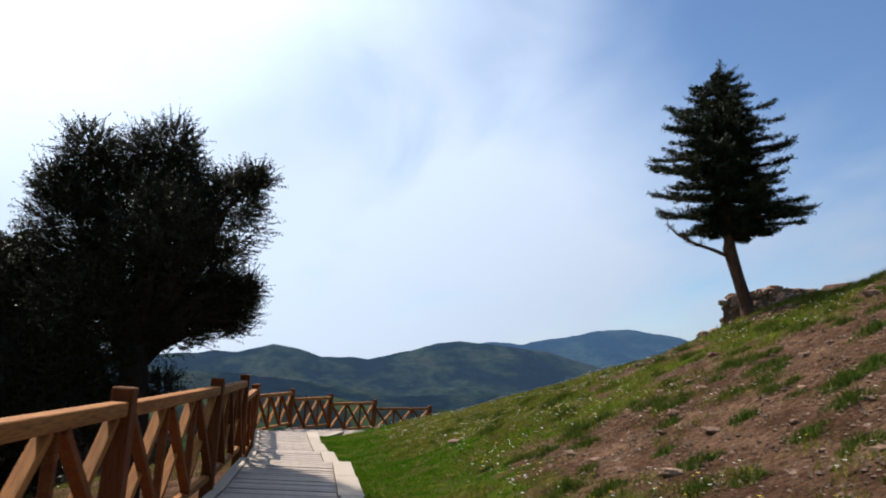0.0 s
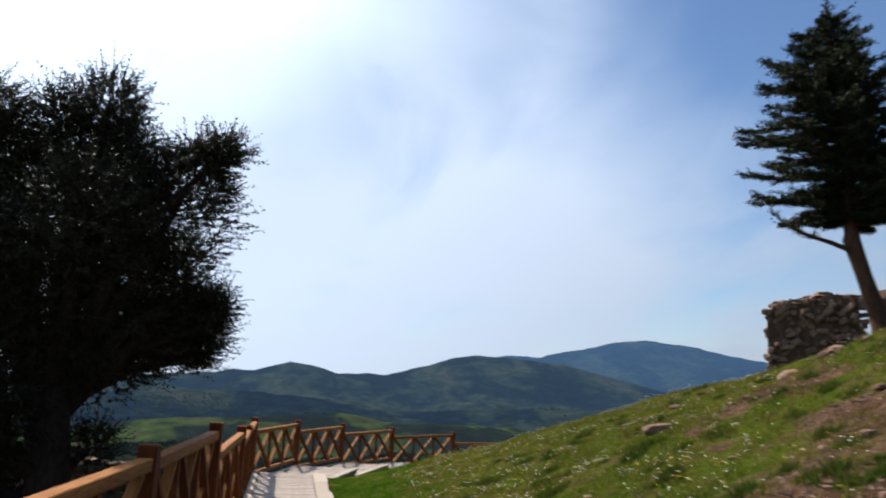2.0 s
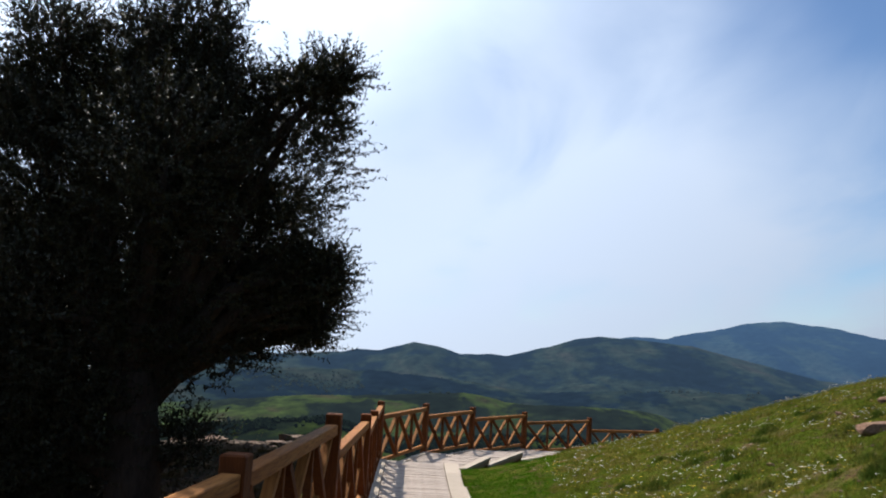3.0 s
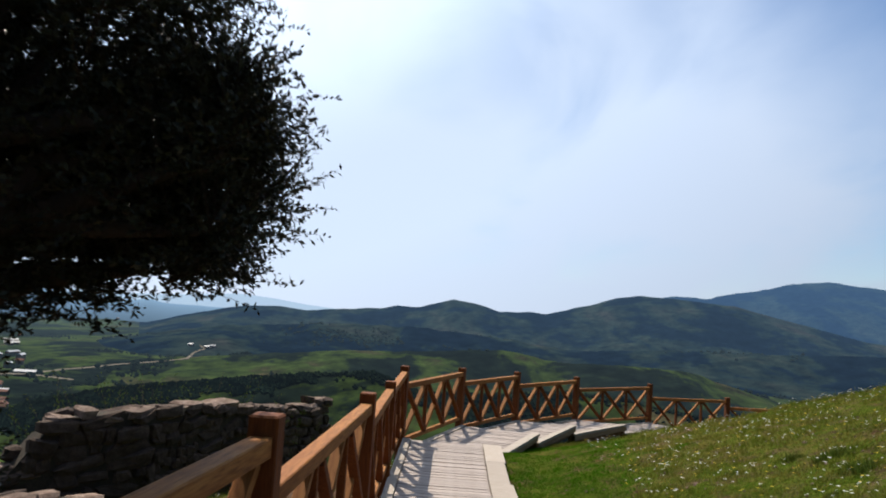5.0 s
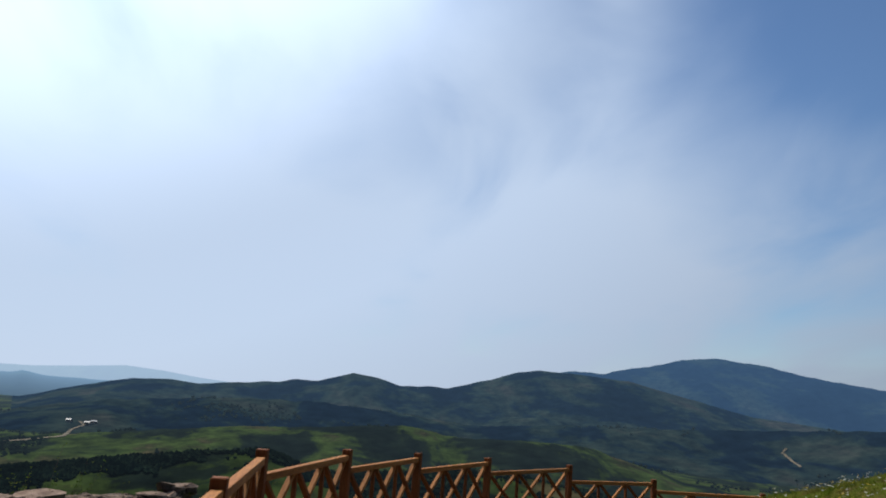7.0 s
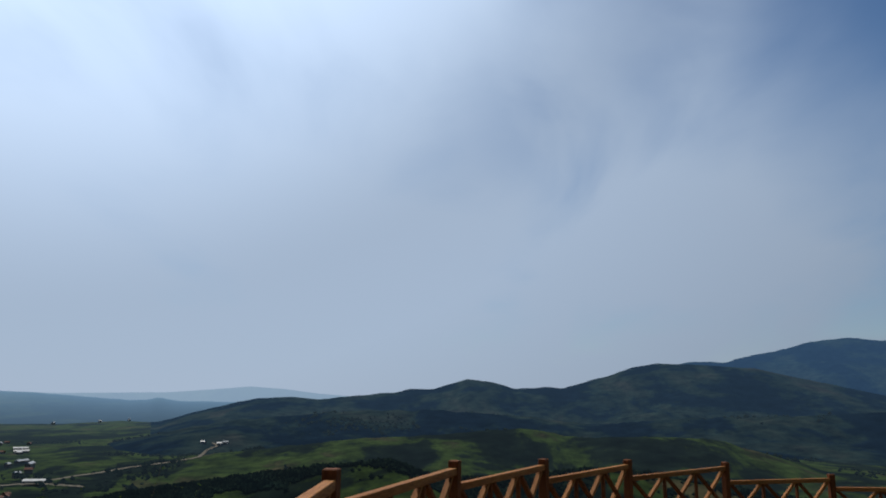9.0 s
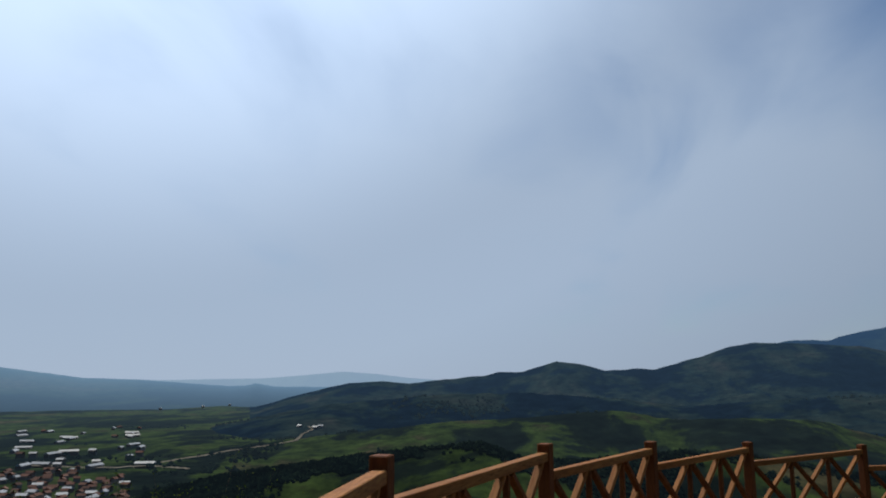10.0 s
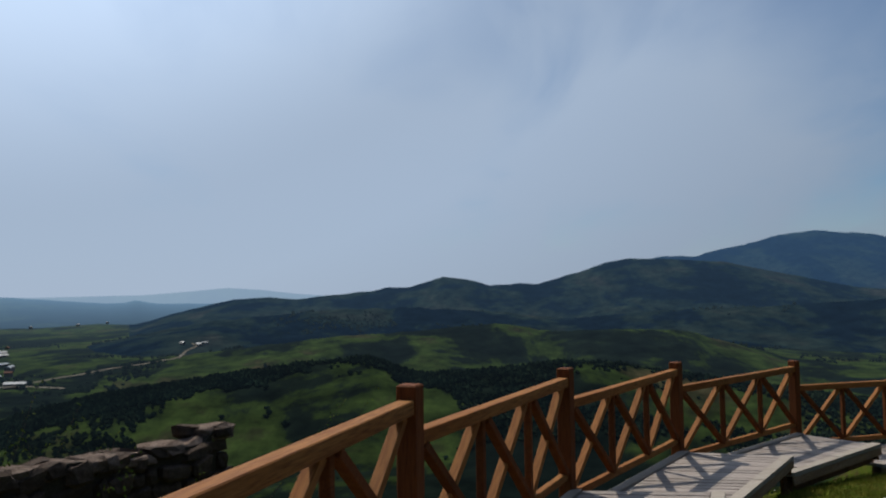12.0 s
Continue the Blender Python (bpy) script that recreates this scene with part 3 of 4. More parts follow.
def build_woods():
    """Dark trees gathered in belts and patches over the valley and the low ridges."""
    rs = np.random.RandomState(17)
    octa = np.array([(1, 0, 0.4), (0, 1, 0.4), (-1, 0, 0.4), (0, -1, 0.4), (0, 0, 1.05), (0, 0, -0.15), (0.6, 0.6, 0.75), (-0.6, -0.6, 0.75)], float)
    tri = [(0, 6, 4), (6, 1, 4), (1, 2, 4), (2, 7, 4), (7, 3, 4), (3, 0, 4), (1, 0, 5), (2, 1, 5), (3, 2, 5), (0, 3, 5), (0, 1, 6), (2, 3, 7)]
    verts, faces = [], []
    n = tries = 0
    while n < 19000 and tries < 190000:
        tries += 1
        az = rs.uniform(-34, 34)
        kind = rs.rand()
        belt, scrub = kind < 0.42, kind > 0.68
        deep = 45 * max(0.0, noise.noise((az * 0.5, 2.2, 0)) + 0.15) + 25 * smooth(-10, -26, az)
        deep += 110 * smooth(-2, 5, az)
        r = 664 - (deep + 45) * rs.rand() ** 1.5 if belt else rs.uniform(720, 1900) if scrub else rs.uniform(430, 640)
        a = radians(az)
        x, y = r * math.sin(a), r * math.cos(a)
        q = 0.55 if scrub else 1.0
        m = noise.noise((x * 0.006 * q, y * 0.010 * q, 3.3)) + 0.5 * noise.noise((x * 0.02 * q, y * 0.02 * q, 8))
        m += 0.30 * noise.noise((x * 0.07 * q, y * 0.07 * q, 1.5))
        keep = smooth(-0.45, 0.0, m) if belt else smooth(0.36 if scrub else 0.24, 0.6, m)
        if rs.rand() > keep ** 2:
            continue
        z = surface_z(az, r)
        s = rs.uniform(1.6, 4.2) if scrub else rs.uniform(0.9, 2.7)
        v = octa * s * np.array((1, 1, rs.uniform(0.9, 1.5))) * rs.uniform(0.7, 1.3, size=(8, 3)) + np.array((x, y, z))
        k = len(verts)
        faces += [(t[0] + k, t[1] + k, t[2] + k) for t in tri]
        verts += list(v)
        n += 1
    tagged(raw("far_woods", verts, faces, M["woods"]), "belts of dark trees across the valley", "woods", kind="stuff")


def build_tracks():
    """Pale dirt roads winding over the valley floor."""
    routes = [[(-35.65, -5.48), (-32.65, -5.78), (-30.65, -5.88), (-28.75, -5.83), (-27.15, -6.03), (-25.75, -6.18)], [(-28.75, -5.78), (-25.65, -5.38), (-22.95, -4.98), (-20.65, -4.73), (-18.75, -4.43), (-18.25, -3.98), (-17.55, -3.63), (-17.95, -3.43)], [(31.5, -3.0), (30.9, -2.6), (30.4, -2.2), (30.7, -1.9)]]
    for route in routes:
        pts = []
        for (a0, e0), (a1, e1) in zip(route, route[1:]):
            for k in range(8):
                t = k / 8
                pts.append(Vector(meet(a0 + (a1 - a0) * t, e0 + (e1 - e0) * t)))
        verts, faces = [], []
        for i, p in enumerate(pts):
            d = (pts[min(i + 1, len(pts) - 1)] - pts[max(i - 1, 0)])
            d.z = 0
            n = Vector((d.y, -d.x, 0)).normalized() * 2.3
            n = n if n.x * p.x + n.y * p.y > 0 else -n
            w = 1 + 0.3 * noise.noise((i * 0.7, 0, 0))
            verts += [tuple(p - n * w + Vector((0, 0, 1.2))), tuple(p + n * w + Vector((0, 0, 1.9)))]
            if i:
                faces.append((2 * i - 2, 2 * i - 1, 2 * i + 1, 2 * i))
        tagged(raw("road", verts, faces, M["track"]), "pale dirt road winding across the valley", "road", kind="structure")


def build_house(w, l, h, roof):
    """A small gabled house seen from far off: walls, a roof with eaves, windows and a door."""
    house = empty("house")
    tagged(house, "small pale house with a pitched roof in the valley village" if roof == "tile_roof" else "long pale shed with a bright metal roof in the valley village", "house", group="village houses")
    bm = box_bm(w, l, h + 3, m=Matrix.Translation((0, 0, h / 2 - 1.5)))
    part("wall", bm, M["house_wall"], house)
    g = w * 0.28
    ov = 0.5
    x, y = w / 2 + ov, l / 2 + ov
    verts = [(-x, -y, h - 0.3), (x, -y, h - 0.3), (0, -y, h + g), (-x, y, h - 0.3), (x, y, h - 0.3), (0, y, h + g)]
    raw("roof", verts, [(0, 2, 5, 3), (2, 1, 4, 5), (0, 1, 2), (3, 5, 4), (0, 3, 4, 1)], M[roof], house)
    for k in (-1, 1):
        wn = part("window", box_bm(1.1, 0.12, 1.3), M["dark_wood"], house)
        wn.location = (k * w * 0.25, -l / 2 - 0.03, h * 0.55)
    return house


def build_village():
    rnd = random.Random(40)
    kinds = [build_house(6, 8, 4.2, "tile_roof"), build_house(5.5, 6.5, 4.8, "tile_roof"), build_house(7, 9, 3.4, "tile_roof"), build_house(7, 24, 3.6, "metal_roof"), build_house(6, 9, 4, "metal_roof")]
    spots = []
    tries = 0
    while len(spots) < 150 and tries < 6000:
        tries += 1
        dense = rnd.random() < 0.82
        az, el = (rnd.uniform(-39, -30.2), rnd.uniform(-8.6, -5.9)) if dense else (rnd.uniform(-39, -29), rnd.uniform(-5.9, -3.2))
        if dense and az > -33 and el > -6.6:
            continue
        x, y, z = meet(az + 0.2, el + 0.05)
        if any((x - a) ** 2 + (y - c) ** 2 < (11.5 if dense else 22) ** 2 for a, c, _ in spots):
            continue
        spots.append((x, y, z))
        i = len(spots) - 1
        k = rnd.choice((0, 1, 2, 0, 1, 4)) if dense else rnd.choice((3, 3, 4, 2))
        m = pose(x, y, z, 0, 0, rnd.choice((0, 90, 20, 110)) + rnd.uniform(-12, 12))
        if i < len(kinds):
            kinds[i].matrix_world = m
        else:
            copy_thing(kinds[k], m)
    for i, (az, el) in enumerate(((-18.5, -3.45), (-17.4, -3.6), (-17.0, -3.5), (-25.2, -1.9), (-23.4, -1.8), (-28, -2.0))):
        x, y, z = meet(az, el)
        copy_thing(kinds[4], pose(x, y, z, 0, 0, 70 + 20 * i))


build_woods()
build_tracks()
build_village()


# ---------------------------------------------------------------- boardwalk
def prism(name, corners, top, thick, mat, parent):
    """A flat board from its four corners (in order), with eased upper edges."""
    c = [Vector((x, y, 0)) for x, y in corners]
    mid = sum(c, Vector()) / 4
    e = 0.004
    inner = [p + (mid - p).normalized() * e * 1.4 for p in c]
    verts = [(p.x - mid.x, p.y - mid.y, -thick) for p in c] + [(p.x - mid.x, p.y - mid.y, -e) for p in c] + [(p.x - mid.x, p.y - mid.y, 0) for p in inner]
    faces = [(3, 2, 1, 0), (8, 9, 10, 11)]
    for k in range(4):
        n = (k + 1) % 4
        faces += [(k, n, n + 4, k + 4), (k + 4, n + 4, n + 8, k + 8)]
    ob = raw(name, verts, faces, mat, parent)
    ob.location = (mid.x, mid.y, top)
    return ob


def mixp(a, b, t):
    return (a[0] + (b[0] - a[0]) * t, a[1] + (b[1] - a[1]) * t)


def build_platform(i, rnd):
    l0, l1, r0, r1 = POSTS[i][:2], POSTS[i + 1][:2], EDGE[i], EDGE[i + 1]
    z = POSTS[i + 1][2]
    thing = empty("boardwalk_platform")
    tagged(thing, "weathered pale timber boardwalk step with cross planks and border boards", "boardwalk", group="stepped boardwalk")
    length = math.dist(mixp(l0, r0, 0.5), mixp(l1, r1, 0.5))
    width = math.dist(l0, r0)
    a, b = 0.17 / width, 1 - (0.27 if i < 9 else 0.15) / width
    over = 0.03 / length
    n = max(10, round(length / 0.135))
    for k in range(n):
        g = 0.0085 / length
        t0, t1 = k / n - over + g + rnd.uniform(-1, 1) * 0.001, (k + 1) / n - over - g
        L0, L1, R0, R1 = mixp(l0, l1, t0), mixp(l0, l1, t1), mixp(r0, r1, t0), mixp(r0, r1, t1)
        prism("plank", [mixp(L0, R0, a), mixp(L0, R0, b), mixp(L1, R1, b), mixp(L1, R1, a)], z - 0.012 + rnd.uniform(-0.004, 0.004), 0.035, M["deck"], thing)
    # border boards, in two lengths each, with slightly uneven ends
    for lo, hi, pieces, nm in ((0.03, a - 0.006, 1, "border_board"), (b + 0.006, 1.0, 2, "border_board")):
        for k in range(pieces):
            t0, t1 = k / pieces - over + 0.003, (k + 1) / pieces - over - 0.003
            j = rnd.uniform(-0.012, 0.016) if lo > 0.5 else 0
            L0, L1, R0, R1 = mixp(l0, l1, t0), mixp(l0, l1, t1), mixp(r0, r1, t0), mixp(r0, r1, t1)
            prism(nm, [mixp(L0, R0, lo), mixp(L0, R0, hi + j), mixp(L1, R1, hi + j), mixp(L1, R1, lo)], z + 0.006 + rnd.uniform(-0.002, 0.003), 0.05, M["border"], thing)
    # bearers under the boards and the riser at the low end
    for f, tall, nm, mt in ((0.04, 0.22, "side_bearer", "dark_wood"), (0.88, 0.22, "side_bearer", "dark_wood"), (0.975, 0.10, "fascia_board", "fascia")):
        p, q = mixp(l0, r0, f), mixp(l1, r1, f)
        beam(nm, (*p, z - 0.055 - tall / 2), (*q, z - 0.055 - tall / 2), 0.05 if tall > 0.2 else 0.03, tall, M[mt], thing)
    p, q = mixp(l1, r1, 0.03), mixp(l1, r1, 0.97)
    d = Vector((l1[0] - l0[0], l1[1] - l0[1], 0)).normalized() * 0.06
    beam("riser", (p[0] - d.x, p[1] - d.y, z - 0.14), (q[0] - d.x, q[1] - d.y, z - 0.14), 0.03, 0.17, M["dark_wood"], thing)


def build_boardwalk():
    rnd = random.Random(5)
    for i in range(len(POSTS) - 1):
        build_platform(i, rnd)


def post_bm(w, h):
    """A square post with a chamfered head."""
    bm = bmesh.new()
    bmesh.ops.create_cube(bm, size=1.0, matrix=Matrix.Translation((0, 0, h / 2)) @ Matrix.Diagonal((w, w, h, 1)))
    top = [e for e in bm.edges if all(v.co.z > h - 0.01 for v in e.verts)]
    bmesh.ops.bevel(bm, geom=top, offset=0.009, segments=1, affect="EDGES")
    side = [e for e in bm.edges if abs(e.verts[0].co.z - e.verts[1].co.z) > h * 0.5]
    bmesh.ops.bevel(bm, geom=side, offset=0.007, segments=1, affect="EDGES")
    return bm


def build_railing():
    rail = empty("timber_railing", (POSTS[0][0], POSTS[0][1], 0.0))
    tagged(rail, "red-brown stained timber railing with crossed braces, stepping down beside the boardwalk", "railing")
    off = -rail.location
    rnd = random.Random(8)
    W = 0.125
    for i, (x, y, lev) in enumerate(POSTS):
        nxt = POSTS[min(i + 1, len(POSTS) - 1)]
        prv = POSTS[max(i - 1, 0)]
        low = nxt[2] - 0.35
        ob = part("post", post_bm(W, lev + 1.10 - low), M["wood"], rail)
        ob.matrix_local = Matrix.Translation(Vector((x, y, low)) + off) @ Matrix.Rotation(-math.atan2(nxt[0] - prv[0], nxt[1] - prv[1]) + rnd.uniform(-0.02, 0.02), 4, "Z")
    for i in range(len(POSTS) - 1):
        a, b = Vector((*POSTS[i][:2], 0)), Vector((*POSTS[i + 1][:2], 0))
        z = POSTS[i + 1][2]
        d = (b - a).normalized()
        length = (b - a).length
        a2, b2 = a + d * (W / 2 - 0.004) + off, b - d * (W / 2 - 0.004) + off
        up = Vector((0, 0, 1))
        # both rails take the sunlit tone, posts and uprights the shaded one
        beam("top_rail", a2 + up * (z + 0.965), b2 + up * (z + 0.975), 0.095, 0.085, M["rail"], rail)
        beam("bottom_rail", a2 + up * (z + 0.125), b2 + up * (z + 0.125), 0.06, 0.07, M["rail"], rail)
        span = (b2 - a2).length
        lo, hi = z + 0.16, z + 0.925
        cell = span / 3
        for k in (1, 2):
            p = a2 + d * cell * k
            beam("upright", p + up * lo, p + up * hi + d * 0.0001, 0.055, 0.055, M["wood"], rail, 0.004)
        side = up.cross(d) * 0.018
        for k in range(3):
            p, q = a2 + d * (cell * k + 0.045), a2 + d * (cell * (k + 1) - 0.045)
            # rising brace coloured as sunlit, falling brace as shaded
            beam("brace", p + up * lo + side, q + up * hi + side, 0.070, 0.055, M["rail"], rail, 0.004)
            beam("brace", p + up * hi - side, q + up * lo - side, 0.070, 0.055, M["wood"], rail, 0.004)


build_railing()


# ---------------------------------------------------------------- trees
def build_oak(x, y, lumps, trunk_top, name, label, seed, twigs, leaf=1.0):
    rnd = random.Random(seed)
    rs = np.random.RandomState(seed)
    g = near_height(x, y)
    tree = empty(name, (x, y, g - 0.1))
    tagged(tree, label, "tree")
    o = Vector((x, y, g - 0.1))
    pts, rad = [], []
    for k in range(7):
        t = k / 6
        pts.append((0.10 * math.sin(t * 3) , 0.07 * math.sin(t * 4 + 1), t * (trunk_top - o.z)))
        rad.append(0.23 - 0.07 * t + 0.12 * max(0, 0.2 - t) * 4)
    part("trunk", tube(pts, rad, 12), M["bark"], tree)
    top = Vector(pts[-1])
    for c, r in lumps:
        c = Vector(c) - o
        m = top.lerp(c, 0.5) + Vector((rnd.uniform(-0.15, 0.15), rnd.uniform(-0.15, 0.15), rnd.uniform(0.0, 0.2)))
        fork = Vector((0, 0, min(top.z - rnd.uniform(0.05, 0.35), max(0.4, c.z - 0.35))))
        m.z = max(m.z, fork.z) if c.z > fork.z else m.z
        lim = [fork, fork.lerp(m, 0.5), m, m.lerp(c, 0.6), c] if c.z > top.z else [fork, fork.lerp(c, 0.3), fork.lerp(c, 0.55), fork.lerp(c, 0.8), c]
        part("limb", tube(lim, [0.10, 0.075, 0.055, 0.035, 0.015], 7), M["bark"], tree)
    # leafy shoots
    weight = np.array([r ** 1.6 * (1.3 if c[0] < -1.8 else 0.9 if c[1] > -9.2 else 1.0) for c, r in lumps]); weight = weight / weight.sum()
    picks = rs.choice(len(lumps), size=twigs, p=weight)
    C = np.array([c for c, r in lumps])[picks] - np.array(o)
    R = np.array([r for c, r in lumps])[picks]
    v = rs.normal(size=(twigs, 3)); v /= np.linalg.norm(v, axis=1)[:, None]
    p = C + v * ((R - 0.18) * rs.uniform(0.12, 1.0, twigs) ** 0.5)[:, None]
    d = v * 0.8 + rs.normal(size=(twigs, 3)) * 0.42 + np.array((0, 0, 0.28))
    d[:, 2] = np.where(d[:, 2] < 0, 0.15 * d[:, 2], d[:, 2])
    d /= np.linalg.norm(d, axis=1)[:, None]
    # shoots gather in sprays, with gaps between them
    hole = np.array([noise.noise(Vector(q) * 3.2 + Vector((seed, 0, 0))) for q in p])
    bare = (hole < -0.20) & (p[:, 0] + x > -0.9)
    full = np.flatnonzero(~bare)
    p[bare] = p[full[rs.randint(0, len(full), bare.sum())]] + rs.normal(size=(int(bare.sum()), 3)) * 0.06
    ln = rs.uniform(0.10, 0.30, twigs) * np.where(rs.rand(twigs) < 0.08, 1.25, 1.0)
    bend = rs.normal(size=(twigs, 3)) * 0.2
    side = np.cross(d, (0.3, 0.2, 1.0)); side /= np.linalg.norm(side, axis=1)[:, None]
    tip = p + d * ln[:, None] + bend * (ln ** 2)[:, None]
    stems = np.stack([p - side * 0.006, p + side * 0.006, tip], 1)
    n = 30
    tw = np.repeat(np.arange(twigs), n)
    t = (np.tile(np.arange(n), twigs) + rs.rand(twigs * n)) / n
    q = p[tw] + d[tw] * (ln[tw] * t)[:, None] + bend[tw] * ((ln[tw] * t) ** 2)[:, None]
    ld = d[tw] * 0.7 + rs.normal(size=(twigs * n, 3)) * 0.7
    ld /= np.linalg.norm(ld, axis=1)[:, None]
    w = np.cross(ld, rs.normal(size=(twigs * n, 3))); w /= np.linalg.norm(w, axis=1)[:, None] + 1e-6
    L_ = leaf * rs.uniform(0.023, 0.046, twigs * n)[:, None]
    w = w * L_ * rs.uniform(0.16, 0.25, (twigs * n, 1))
    leaves = np.stack([q, q + ld * L_ * 0.5 + w, q + ld * L_, q + ld * L_ * 0.5 - w], 1)
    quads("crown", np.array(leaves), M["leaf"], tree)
    tagged(quads("twig_growth", np.array(stems), M["bark"], tree), kind="stuff")
    return tree


OAK = [((-0.62, -8.65, 2.52), 0.48), ((-0.50, -8.75, 2.30), 0.42), ((-0.72, -8.5, 2.85), 0.46), ((-1.45, -9.7, 2.95), 1.25), ((-0.58, -9.55, 3.40), 0.80), ((-0.78, -9.5, 2.75), 0.76), ((-0.17, -9.55, 2.60), 0.31), ((-0.13, -9.6, 2.40), 0.30), ((-0.20, -9.1, 2.32), 0.30), ((-0.34, -8.9, 2.08), 0.30), ((-0.18, -9.25, 2.50), 0.28), ((-0.42, -9.4, 2.33), 0.54), ((-0.24, -9.45, 2.15), 0.32), ((-0.52, -9.15, 2.02), 0.36), ((-0.80, -9.3, 2.04), 0.42), ((-2.35, -9.75, 3.5), 0.45), ((-0.66, -9.15, 2.32), 0.45), ((-1.0, -9.8, 3.65), 0.55), ((-1.80, -9.6, 3.6), 0.55),
       ((-2.20, -9.9, 4.12), 0.46), ((-2.12, -9.8, 3.75), 0.50), ((-1.50, -9.75, 3.90), 0.55), ((-1.15, -9.8, 4.0), 0.48), ((-0.45, -9.8, 3.65), 0.55), ((-2.55, -9.8, 3.65), 0.40), ((-1.27, -9.75, 4.34), 0.46), ((-0.42, -9.9, 3.92), 0.38), ((-0.17, -9.9, 3.95), 0.31), ((-1.65, -9.8, 4.17), 0.40), ((-2.3, -9.8, 3.15), 0.72), ((-2.6, -9.4, 2.3), 0.95), ((-1.9, -10.1, 2.1), 0.85),
       ((-2.3, -9.7, 1.4), 0.85), ((-1.25, -9.1, 2.8), 0.80), ((-1.1, -8.9, 3.3), 0.80), ((-1.7, -8.7, 3.45), 0.75), ((-2.0, -8.7, 2.5), 0.95), ((-0.9, -9.2, 2.35), 0.50), ((-1.15, -10.4, 3.1), 0.72),
       ((-2.1, -9.4, 0.8), 0.75), ((-2.9, -9.3, 1.1), 0.9), ((-1.05, -9.7, 1.25), 0.34), ((-1.0, -9.75, 1.98), 0.52), ((-1.75, -9.9, 1.4), 0.6)]
build_oak(-1.42, -9.8, OAK, 1.75, "evergreen_oak", "bushy dark evergreen oak with dense small leaves beside the railing", 21, 22000, 0.78)
BUSH = [((-3.1, -9.2, 2.5), 0.7), ((-3.9, -8.8, 2.35), 0.7), ((-3.3, -8.7, 2.3), 0.75), ((-3.0, -8.6, 1.7), 0.8), ((-3.6, -8.6, 1.9), 0.85), ((-4.4, -8.2, 1.9), 0.95), ((-4.1, -9.0, 1.4), 1.0), ((-3.3, -8.9, 0.9), 0.8), ((-4.9, -8.4, 1.5), 0.9), ((-3.9, -8.6, 0.5), 0.9), ((-3.2, -8.4, 0.1), 0.8)]
build_oak(-4.0, -8.5, BUSH, 0.9, "evergreen_oak", "low spreading dark evergreen oak thicket on the slope", 22, 8500, 2.0)


CEDAR_WEST = [(0.25, 0.3), (0.33, 0.5), (0.37, 1.15), (0.46, 1.42), (0.55, 1.36), (0.63, 1.50), (0.70, 1.28), (0.77, 1.18), (0.80, 0.85), (0.85, 0.56), (0.90, 0.24), (0.94, 0.13), (1.0, 0.02)]
CEDAR_EAST = [(0.25, 0.6), (0.33, 0.75), (0.38, 1.28), (0.47, 1.58), (0.51, 1.08), (0.57, 0.95), (0.60, 1.22), (0.66, 0.92), (0.72, 0.90), (0.77, 1.0), (0.81, 0.62), (0.86, 0.58), (0.90, 0.46), (0.94, 0.2), (1.0, 0.02)]


